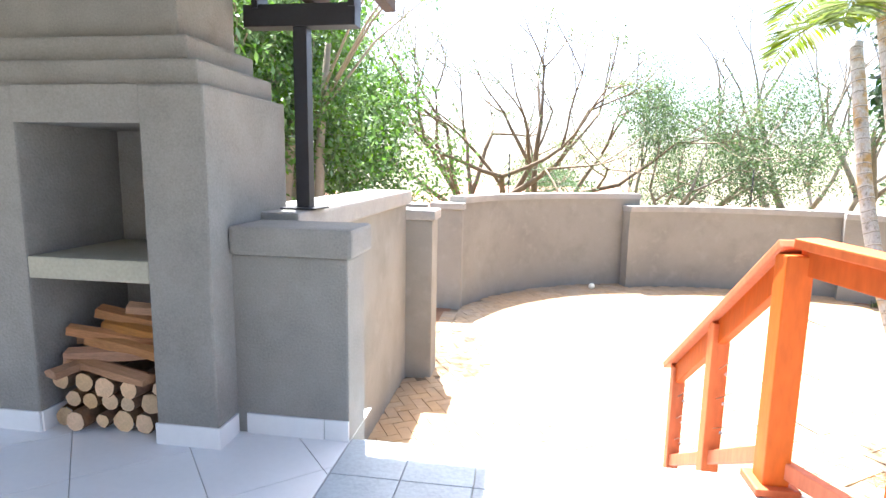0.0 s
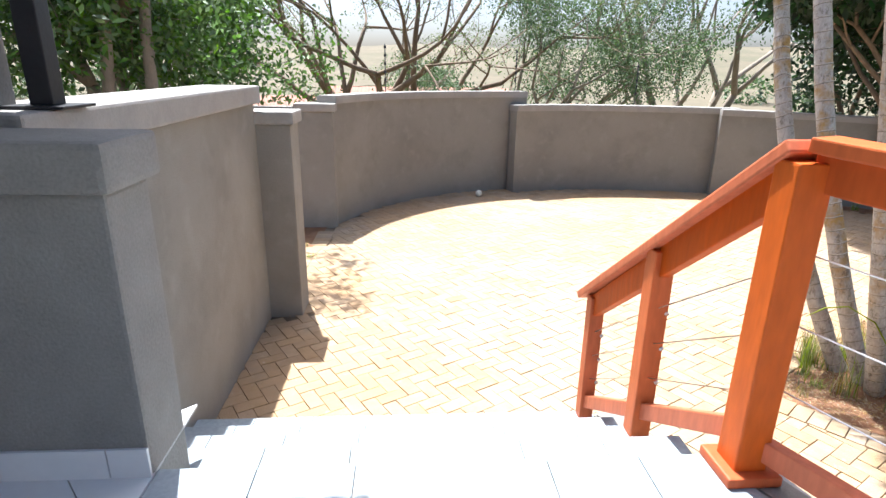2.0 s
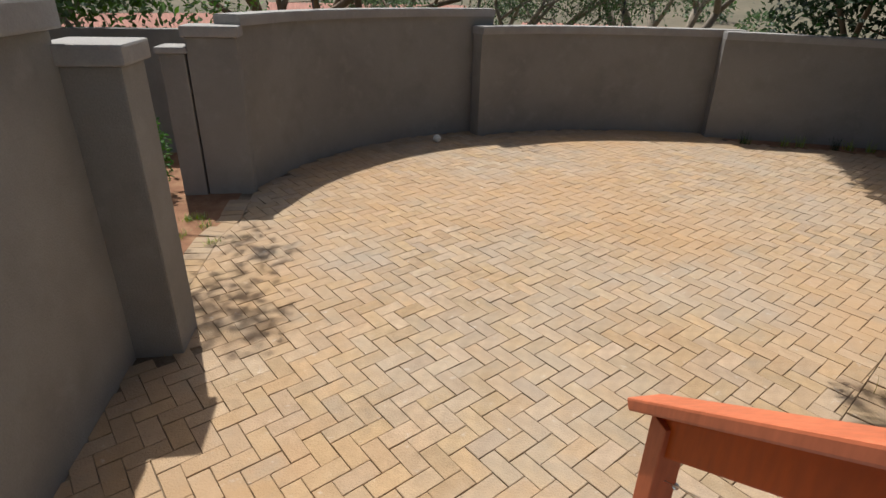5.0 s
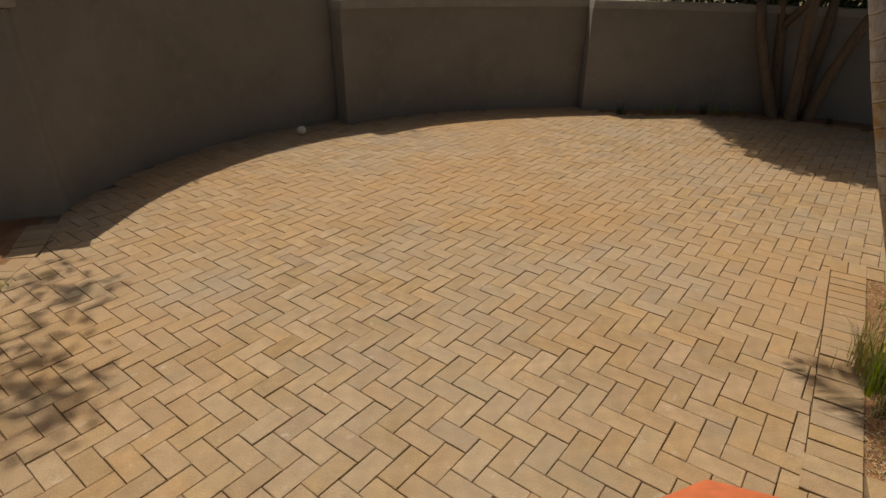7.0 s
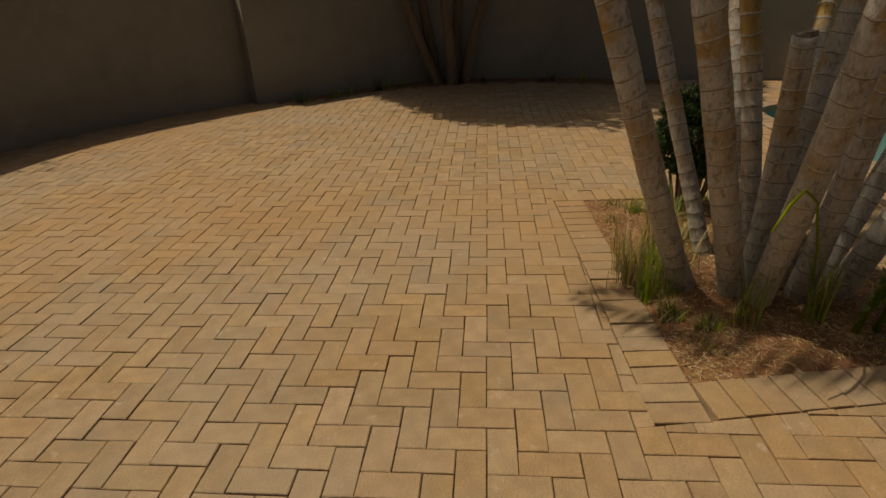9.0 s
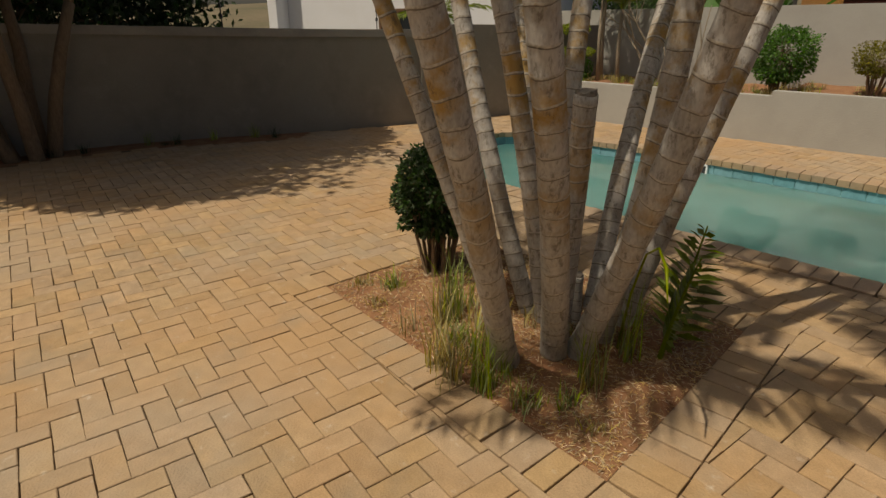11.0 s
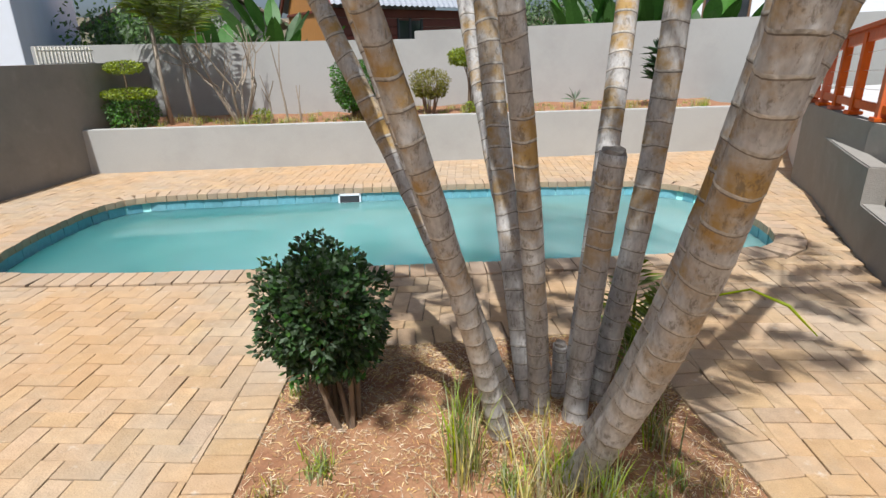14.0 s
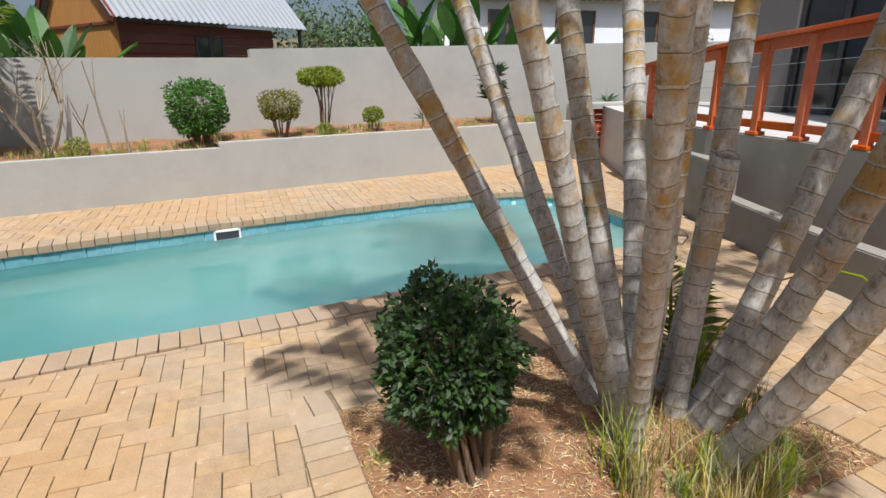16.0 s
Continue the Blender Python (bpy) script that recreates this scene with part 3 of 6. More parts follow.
def split_log(a, z, b, ang, length, rng, tilt=0):
    bm = bmesh.new()
    w, h = rng.uniform(0.035, 0.05), rng.uniform(0.022, 0.032)
    prof = [(-w, -h), (w * 0.8, -h * 0.8), (w, h * 0.3), (w * 0.1, h), (-w * 0.9, h * 0.4)]
    rows = []
    for s in range(4):
        k = 1 - 0.12 * s * rng.random()
        rows.append([bm.verts.new((length * (s / 3 - 0.5), y * k + rng.uniform(-.003, .003), z_ * k + rng.uniform(-.003, .003))) for y, z_ in prof])
    for r, s in zip(rows, rows[1:]):
        for i in range(5):
            bm.faces.new((r[i], r[(i + 1) % 5], s[(i + 1) % 5], s[i]))
    bm.faces.new(rows[0][::-1])
    bm.faces.new(rows[-1])
    bmesh.ops.recalc_face_normals(bm, faces=bm.faces)
    ob = finish("split_log", bm, M["split"], matrix=HM @ pose(a, b, z, 0, tilt, ang))
    return tagged(ob, "split reddish firewood billet lying across the stacked logs", "firewood", "stacked firewood")


M["split"] = mat("split_firewood", (0.42, 0.2, 0.085), 0.8, 0.35, 5, 60, 0.5, stretch=(0.4, 6, 6), per_object=True, tint=0.25)
for k, (a, z, b, ang, ln_, tl) in enumerate(((-1.2, 0.315, -0.08, 80, 0.3, 0), (-1.03, 0.31, -0.1, -12, 0.5, 4), (-1.06, 0.36, -0.02, 8, 0.46, -3), (-1.0, 0.405, -0.03, -8, 0.42, 5),
                                             (-1.08, 0.44, 0.0, 5, 0.44, 6), (-0.98, 0.475, 0.02, -14, 0.36, 2), (-1.0, 0.515, 0.06, -4, 0.4, 7), (-1.15, 0.4, 0.12, 20, 0.36, 0), (-0.9, 0.55, 0.1, 10, 0.3, 4))):
    split_log(a - 0.1, DECK + z, b, ang, ln_, LR, tl)

# ---- veranda floor, steps ----
veranda = [hp(-4.2, -4), hp(-4.2, 0.6), hp(-0.5, 0.6), hp(-0.5, 0.02), hp(0, 0.02), hp(1.9, 0.02), *RAIL_LINE[1:], (1.95, -4.6), (0.5, -6)]
bm = bmesh.new()
vs = [bm.verts.new((*p, DECK - 0.012)) for p in veranda]
top = bm.faces.new(vs)
if top.normal.z < 0:
    top.normal_flip()
r = bmesh.ops.extrude_face_region(bm, geom=[top])
bmesh.ops.translate(bm, vec=(0, 0, -1.2), verts=[v for v in r["geom"] if isinstance(v, bmesh.types.BMVert)])
bmesh.ops.recalc_face_normals(bm, faces=bm.faces)
floor = structure(finish("floor", bm, M["grout"]), "veranda floor of white diagonal tiles with slate by the steps", "floor")
bm = bmesh.new()
box(bm, -0.2235, 0.2235, -0.2235, 0.2235, -0.008, 0.002, 0.002)
tile_me = bpy.data.meshes.new("floor_tile")
bm.to_mesh(tile_me)
bm.free()
tile_me.materials.append(M["tile_white"])
T0, TA = Vector((-1.86, 2.41)), 31.0
tu, tv = Vector((math.cos(radians(TA)), math.sin(radians(TA)))), Vector((-math.sin(radians(TA)), math.cos(radians(TA))))
for i in range(-12, 12):
    for j in range(-16, 8):
        c = T0 + tu * (0.45 * (i + 0.5)) + tv * (0.45 * (j + 0.28))
        loc = HM.inverted() @ Vector((c.x, c.y, 0))
        if not (-4.0 < loc.x < 0.3 and -4 < loc.y < 0.25) or (-0.5 < loc.x and loc.y > 0.2):
            continue
        if loc.x > -0.31:
            # cut at the slate border
            ring = [HM.inverted() @ Vector((*(c + tu * (0.2235 * p) + tv * (0.2235 * q)), DECK)) for p, q in ((-1, -1), (1, -1), (1, 1), (-1, 1))]
            keep = []
            for p, q in zip(ring, ring[1:] + ring[:1]):
                if p.x <= 0:
                    keep.append(p)
                if (p.x <= 0) != (q.x <= 0):
                    keep.append(p.lerp(q, p.x / (p.x - q.x)))
            if len(keep) < 3:
                continue
            bm = bmesh.new()
            lo = [bm.verts.new((p.x, p.y, DECK - 0.008)) for p in keep]
            hi = [bm.verts.new((p.x, p.y, DECK + 0.002)) for p in keep]
            bm.faces.new(hi)
            for q in range(len(keep)):
                bm.faces.new((lo[q], lo[(q + 1) % len(keep)], hi[(q + 1) % len(keep)], hi[q]))
            t = finish("floor_tile", bm, M["tile_white"], floor, matrix=HM)
        else:
            t = new("floor_tile", tile_me)
            t.matrix_world = pose(c.x, c.y, DECK, 0, 0, TA)
            t.parent = floor

steps = structure(empty("steps", HM), "slate-tiled steps down to the brick yard", "steps")
RISE, TREAD, NOSE = DECK / 5, 0.31, 0.03
for k in range(4):
    b0, z = NOSE + k * TREAD, DECK - (k + 1) * RISE
    part("step_base", boxes((-0.399, 1.82, b0 - 0.0, b0 + TREAD - 0.012, z - RISE - 0.2, z - 0.012)), M["concrete"], steps)
bm = bmesh.new()
box(bm, 0.0, 0.296, 0.0, 0.296, -0.012, 0.0, 0.003)
sl = bpy.data.meshes.new("slate_tile")
bm.to_mesh(sl)
bm.free()
sl.materials.append(M["slate"])
bm = bmesh.new()
box(bm, 0.0, 0.296, -0.006, 0.006, -RISE + 0.002, -0.0125, 0.002)
rs = bpy.data.meshes.new("riser_tile")
bm.to_mesh(rs)
bm.free()
rs.materials.append(M["slate"])
for k in range(-8, 5):
    for i in range(8):
        a = -0.399 + i * 0.318 if k >= 0 else 0.005 + i * 0.3
        if a + 0.296 > (2.0 if k >= 0 else 1.85):
            continue
        b0, z = (NOSE + k * TREAD, DECK - (k + 1) * RISE) if k >= 0 else (NOSE + k * 0.3, DECK + 0.001)
        if k < 4:
            t = new("tread_tile", sl)
            t.matrix_world = HM @ pose(a, b0, z, 0, 0, 0) @ Matrix.Diagonal((1.065 if k >= 0 else 1, (TREAD + 0.012) / 0.296 if k >= 0 else 1, 1, 1))
            t.parent = steps
            t.matrix_parent_inverse = HM.inverted()
        if k >= 0:
            t = new("riser_tile", rs)
            t.matrix_world = HM @ pose(a, NOSE + k * TREAD - 0.0, DECK - k * RISE, 0, 0, 0) @ Matrix.Diagonal((1.065, 1, 1, 1))
            t.parent = steps
            t.matrix_parent_inverse = HM.inverted()

# ---- timber railing ----
def rail_post(bm_parent, x, y, z0, z1, rot, w=0.085, foot=True):
    m = pose(x, y, 0, 0, 0, rot)
    bm = bmesh.new()
    box(bm, -w / 2, w / 2, -w / 2, w / 2, z0, z1, 0.006, m)
    p = part("post", bm, M["wood_red"], bm_parent)
    if foot:
        bm = bmesh.new()
        box(bm, -w * 0.85, w * 0.85, -w * 0.85, w * 0.85, z0, z0 + 0.035, 0.008, m)
        part("foot", bm, M["wood_red"], p)
    return p


def cable(parent, pts):
    v, f = tube(pts, [0.0025] * len(pts), 5)
    raw("cable", v, f, M["steel"], parent)


stair_rail = empty("stair_railing")
tagged(stair_rail, "orange-red stained timber stair railing with steel cables", "railing")
P1, P2, P3 = hp(1.795, -0.05), hp(1.775, 0.61), hp(1.765, 1.235)
RZ = (1.895, 1.41, 0.955)
rail_post(stair_rail, *P1, DECK, RZ[0] - 0.06, -9.5, 0.1)
rail_post(stair_rail, *P2, 0.522, RZ[1] - 0.03, -9.5, 0.085, False)
rail_post(stair_rail, *P3, 0.174, RZ[2] - 0.04, -9.5, 0.075, False)
bm = bmesh.new()
end = hp(1.76, 1.36)
beam(bm, (*P1, RZ[0] - 0.02), (*end, RZ[2] - 0.085), 0.12, 0.04, 0.008)
part("handrail", bm, M["wood_red"], stair_rail)
bm = bmesh.new()
beam(bm, (*P1, RZ[0] - 0.10), (*P3, RZ[2] - 0.10), 0.045, 0.11, 0.006)
part("top_rail", bm, M["wood_red"], stair_rail)
bm = bmesh.new()
beam(bm, (*hp(1.795, 0.0), DECK + 0.12), (*P3, 0.27), 0.045, 0.07, 0.006)
part("bottom_rail", bm, M["wood_red"], stair_rail)
for k in range(3):
    f = 0.25 + 0.22 * k
    cable(stair_rail, [(*P1, DECK + 0.05 + f * 0.9), (*P2, 0.62 + f * 0.72), (*P3, 0.25 + f * 0.65)])
    for q, z in ((P2, 0.62 + f * 0.72), (P3, 0.25 + f * 0.65)):
        bm = bmesh.new()
        bmesh.ops.create_uvsphere(bm, u_segments=8, v_segments=5, radius=0.011, matrix=Matrix.Translation((q[0] + 0.03, q[1] - 0.045, z)))
        part("cable_end", bm, M["steel"], stair_rail)


def along(line, s):
    for a, b in zip(line, line[1:]):
        d = math.dist(a, b)
        if s <= d:
            return (a[0] + (b[0] - a[0]) * s / d, a[1] + (b[1] - a[1]) * s / d), math.degrees(math.atan2(b[1] - a[1], b[0] - a[0]))
        s -= d
    return b, math.degrees(math.atan2(b[1] - a[1], b[0] - a[0]))


deck_rail = empty("deck_railing")
tagged(deck_rail, "orange-red stained timber deck railing with steel cables", "railing")
prev = None
spots = [0.0, 0.45, 0.9, 1.5, 1.96, 2.5, 3.05, 3.5, 3.9, 4.25]


def rail_top(y):
    """Height of the deck handrail, which falls gently along the deck."""
    return 1.9 - 0.41 * min(1.0, max(0.0, (1.9 - y) / 4.2)) ** 1.15


for s in spots:
    q, ang = along(RAIL_LINE, s)
    if s > 0:
        rail_post(deck_rail, *q, DECK, rail_top(q[1]) - 0.06, ang, 0.07)
    if prev:
        bm = bmesh.new()
        beam(bm, (*prev, rail_top(prev[1]) - 0.02), (*q, rail_top(q[1]) - 0.02), 0.12, 0.04, 0.006)
        part("handrail", bm, M["wood_red"], deck_rail)
        bm = bmesh.new()
        beam(bm, (*prev, rail_top(prev[1]) - 0.09), (*q, rail_top(q[1]) - 0.09), 0.045, 0.1, 0.006)
        part("top_rail", bm, M["wood_red"], deck_rail)
        bm = bmesh.new()
        beam(bm, (*prev, DECK + 0.1), (*q, DECK + 0.1), 0.045, 0.07, 0.006)
        part("bottom_rail", bm, M["wood_red"], deck_rail)
    prev = q
for f in (0.3, 0.5, 0.7):
    cable(deck_rail, [(*q, DECK + f * (rail_top(q[1]) - DECK)) for q in (along(RAIL_LINE, s)[0] for s in spots)])

# ---- terrace walls below the deck ----
for k, (y0, y1, z) in enumerate(((-9, 0.18, 0.62), (0.18, 2.4, 0.345), (2.4, 9, 0.18))):
    line = [p for p in LOWWALL if y0 <= p[1] <= y1]
    before = [p for p in LOWWALL if p[1] < y0]
    if before:
        f = (y0 - before[-1][1]) / (line[0][1] - before[-1][1])
        line.insert(0, (before[-1][0] + (line[0][0] - before[-1][0]) * f, y0))
    after = [p for p in LOWWALL if p[1] > y1]
    if after:
        f = (y1 - line[-1][1]) / (after[0][1] - line[-1][1])
        line.append((line[-1][0] + (after[0][0] - line[-1][0]) * f, y1))
    bm = bmesh.new()
    strip_wall(bm, line, 0, 0.15, -0.3, z, 0.01)
    structure(finish("terrace_wall_%d" % (k + 1), bm, M["plaster"]), "low stepped grey plastered terrace wall below the deck")
trough = [p for p in offset_line(LOWWALL, 0.1)] + [(1.45, 3.0), (1.25, 1.9), *RAIL_LINE[1:], (1.8, -4.6)]
structure(sheet("soil_trough", trough, 0.06, M["soil"]), "soil trough between the terrace wall and the deck", "soil")
bm = bmesh.new()
strip_wall(bm, [(p[0] + 0.06, p[1]) for p in RAIL_LINE[::-1]], 0, 0.1, -0.3, DECK - 0.004, 0.0)
structure(finish("wall_deck", bm, M["plaster"]), "grey plastered face of the raised deck")

# ---- veranda roof on its steel post ----
roof_post = empty("roof_post", HM)
tagged(roof_post, "black painted steel post with a T-shaped head carrying the veranda roof", "post")
part("base_plate", boxes((-0.52, -0.32, 0.45, 0.65, 1.902, 1.912), bevel=0.002), M["steel_black"], roof_post)
part("shaft", boxes((-0.457, -0.383, 0.513, 0.587, 1.912, 2.84), bevel=0.004), M["steel_black"], roof_post)
part("head", boxes((-0.72, -0.12, 0.5, 0.6, 2.84, 2.95), bevel=0.004), M["steel_black"], roof_post)
part("bracket", boxes((-0.155, -0.12, 0.49, 0.61, 2.93, 3.09), bevel=0.003), M["steel_black"], roof_post)
part("bracket", boxes((-0.67, -0.635, 0.49, 0.61, 2.93, 3.09), bevel=0.003), M["steel_black"], roof_post)
M["dark_timber"] = mat("dark_stained_rafter", (0.09, 0.05, 0.035), 0.7, 0.25, 4, 40, 0.2, per_object=True)
roof = structure(empty("roof", HM @ Matrix.Translation((0, 0, -0.1))), "corrugated veranda roof on dark timber rafters, unseen end added for shade", "roof")
for a in (-0.37, 0.0, -3.4, -2.6, -1.8):
    part("rafter", boxes((a - 0.03, a + 0.03, -3.0, 0.75 if a > -1 else 0.9, 3.06, 3.19), bevel=0.004), M["dark_timber"], roof)
part("purlin", boxes((-3.8, 0.12, 0.66, 0.72, 3.192, 3.24)), M["dark_timber"], roof)
part("purlin", boxes((-3.8, 0.12, -0.6, -0.54, 3.192, 3.24)), M["dark_timber"], roof)
bm = bmesh.new()
cols = []
for i in range(0, 160):
    a = -3.9 + i * 0.0265
    z = 3.26 + 0.012 * math.sin(i * math.pi / 2)
    cols.append([bm.verts.new((a, b, z)) for b in (-3.2, 0.95)])
for c, d in zip(cols, cols[1:]):
    bm.faces.new((c[0], d[0], d[1], c[1]))
# Added sheets out of view over the deck, to shade floor and house wall.
for i0, a0, b0, b1, n in ((0, -3.9, -6.6, -3.2, 160), (160, 0.34, -6.6, -1.0, 30)):
    cols = [[bm.verts.new((a0 + i * 0.0265, b, 3.26 + 0.012 * math.sin((i0 + i) * math.pi / 2))) for b in (b0, b1)] for i in range(n)]
    for c, d in zip(cols, cols[1:]):
        bm.faces.new((c[0], d[0], d[1], c[1]))
sh = part("roof_sheet", bm, M["roof_metal"], roof)
sm = sh.modifiers.new("thickness", "SOLIDIFY")
sm.thickness = 0.004

# ---- planter, back wall, gate ----
def pp(s, d=0.0):
    v = PLANT_A + PU * s + PN * d
    return (v.x, v.y)


PLEN = (PLANT_B - PLANT_A).length
SPLIT = 3.75
for k, (s0, s1, z) in enumerate(((0, SPLIT, 0.57), (SPLIT, PLEN, 0.635))):
    bm = bmesh.new()
    strip_wall(bm, [pp(s0), pp((s0 + s1) / 2), pp(s1)], 0, 0.14, -0.3, z, 0.008)
    structure(finish("planter_wall_%d" % (k + 1), bm, M["plaster_pale"]), "pale grey plastered planter wall beside the pool")
    sv, sf = [], []
    nx, ny = 40, 9
    for j in range(ny):
        for i in range(nx):
            s, d = s0 + (s1 - s0) * i / (nx - 1), 0.12 + 1.55 * j / (ny - 1)
            p = pp(s, d)
            sv.append((*p, z - 0.05 + 0.03 * (j / ny) + 0.035 * noise.noise(Vector((p[0] * 3, p[1] * 3, 1)))))
    for j in range(ny - 1):
        for i in range(nx - 1):
            sf.append((j * nx + i, (j + 1) * nx + i, (j + 1) * nx + i + 1, j * nx + i + 1))
    structure(raw("planter_soil_%d" % (k + 1), sv, sf, M["soil"], smooth=True), "red soil bed with dry litter in the planter", "soil")
BACK = 1.65
SB = 4.55
bm = bmesh.new()
strip_wall(bm, [pp(-1.2, BACK), pp(SB, BACK)], 0, 0.2, -0.3, (1.63, 1.65), 0.008)
structure(finish("wall_back_1", bm, M["plaster_pale"]), "pale grey plastered back wall behind the planter")
bm = bmesh.new()
strip_wall(bm, [pp(SB, BACK), pp(19, BACK)], 0, 0.2, -0.3, (1.77, 2.15), 0.008)
structure(finish("wall_back_2", bm, M["plaster_pale"]), "taller pale grey plastered back wall")

gate = empty("slatted_gate")
tagged(gate, "low red slatted timber gate between grey piers by the pool", "gate")
GA, GB = Vector((2.35, -4.42)), Vector((1.7, -4.75))
gd = (GB - GA).normalized()
for k in range(8):
    bm = bmesh.new()
    beam(bm, (*(GA + gd * 0.02), 0.075 + k * 0.098), (*(GB - gd * 0.02), 0.075 + k * 0.098), 0.022, 0.086, 0.003)
    part("slat", bm, M["gate_red"], gate)
for f in (0.05, 0.62):
    c = GA + gd * f + Vector((gd.y, -gd.x)) * -0.025
    bm = bmesh.new()
    beam(bm, (c.x, c.y, 0.02), (c.x, c.y, 0.8), 0.03, 0.05, 0.002)
    part("batten", bm, M["frame_dark"], gate)
for nm, c, w in (("gate_pier_1", GA - gd * 0.11, 0.2), ("gate_pier_2", GB + gd * 0.13, 0.24)):
    bm = bmesh.new()
    box(bm, -w / 2, w / 2, -0.15, 0.15, -0.3, 0.86, 0.01, pose(c.x, c.y, 0, 0, 0, math.degrees(math.atan2(gd.y, gd.x))))
    structure(finish(nm, bm, M["plaster"]), "short grey plastered gate pier")
bm = bmesh.new()
beam(bm, (*(GA - gd * 0.2), 0.885), (*(GB + gd * 0.25), 0.885), 0.3, 0.05, 0.006)
structure(finish("gate_lintel_trim", bm, M["plaster_pale"]), "grey lintel over the slatted gate", "trim")

# ---- pool ----
pool = structure(empty("pool"), "turquoise swimming pool with brick coping", "pool")
n_ = len(POOL)
pv, pf = [], []
prof = [(0.02, -0.03), (0.0, -0.05), (0.0, -0.45), (-0.12, -0.9), (-0.5, -1.25)]
for d, z in prof:
    pv += [(*p, z) for p in offset_closed(POOL, d)]
for j in range(len(prof) - 1):
    for i in range(n_):
        pf.append((j * n_ + i, (j + 1) * n_ + i, (j + 1) * n_ + (i + 1) % n_, j * n_ + (i + 1) % n_))
pf.append(tuple(range((len(prof) - 1) * n_, len(prof) * n_)))
raw("basin", pv, pf, M["pool_shell"], pool, True)
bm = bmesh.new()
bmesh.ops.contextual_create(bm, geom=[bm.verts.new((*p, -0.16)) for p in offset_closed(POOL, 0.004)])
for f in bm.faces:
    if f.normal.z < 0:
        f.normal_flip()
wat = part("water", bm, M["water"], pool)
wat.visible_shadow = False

# ---- flower bed with the palm clump ----
bv, bf = [], []
NB = 26
for j in range(NB):
    for i in range(NB):
        u, v = i / (NB - 1), j / (NB - 1)
        a = Vector(BED[0]).lerp(Vector(BED[1]), u)
        b = Vector(BED[3]).lerp(Vector(BED[2]), u)
        p = a.lerp(b, v)
        m = math.sin(math.pi * u) * math.sin(math.pi * v)
        bv.append((p.x, p.y, -0.008 + 0.1 * m ** 0.8 + 0.03 * noise.noise(Vector((p.x * 5, p.y * 5, 0))) * min(1, m * 3)))
for j in range(NB - 1):
    for i in range(NB - 1):
        bf.append((j * NB + i, j * NB + i + 1, (j + 1) * NB + i + 1, (j + 1) * NB + i))
structure(raw("soil_bed", bv, bf, M["soil"], smooth=True), "red soil bed under the palms, strewn with dry clippings", "soil")


def soil_at(x, y):
    best = min(bv, key=lambda q: (q[0] - x) ** 2 + (q[1] - y) ** 2)
    return best[2]


LT = random.Random(11)
lit = ([], [])
for _ in range(34000):
    u, v = LT.random(), LT.random()
    p = Vector(BED[0]).lerp(Vector(BED[1]), u).lerp(Vector(BED[3]).lerp(Vector(BED[2]), u), v)
    if LT.random() > 0.35 + 0.65 * noise.noise(Vector((p.x * 2.2, p.y * 2.2, 4))) + 0.25:
        continue
    d = rand_dir(LT)
    d.z = LT.uniform(-0.15, 0.35)
    leaf(lit, (p.x, p.y, soil_at(p.x, p.y) + 0.006), d, LT.uniform(0.012, 0.046), LT.uniform(0.002, 0.0045), LT)
tagged(raw("leaf_litter", *lit, M["straw"]), "dry straw-coloured clippings strewn on the soil", "leaf litter", kind="stuff")


def palm_axis(q, z):
    zz = min(z, 2.2)
    x = q[0] + q[2] * zz + q[4] * zz * zz
    y = q[1] + q[3] * zz + q[5] * zz * zz
    if z > 2.2:
        x += (q[2] + 2 * q[4] * 2.2) * (z - 2.2)
        y += (q[3] + 2 * q[5] * 2.2) * (z - 2.2)
    return Vector((x, y, z))


def frond(dst, p, az, el, length, rng, n=26):
    d = Vector((math.cos(az) * math.cos(el), math.sin(az) * math.cos(el), math.sin(el)))
    pts = [Vector(p)]
    for k in range(n):
        d = (d + Vector((0, 0, -0.055))).normalized()
        pts.append(pts[-1] + d * length / n)
    join(dst, tube(pts, [0.012 * (1 - k / (n + 2)) + 0.002 for k in range(n + 1)], 4))
    for k in range(3, n + 1):
        t = (pts[k] - pts[k - 1]).normalized()
        side = t.cross(Vector((0, 0, 1))).normalized()
        ln_ = length * 0.3 * math.sin(math.pi * (0.12 + 0.85 * k / n)) + 0.04
        for s in (1, -1):
            for h in (0.0, 0.5):
                leaf(dst, pts[k - 1].lerp(pts[k], h), side * s + t * 0.55 + Vector((0, 0, rng.uniform(-0.15, 0.3))), ln_ * rng.uniform(0.85, 1.1), 0.03, rng, 0.5)


PR = random.Random(21)


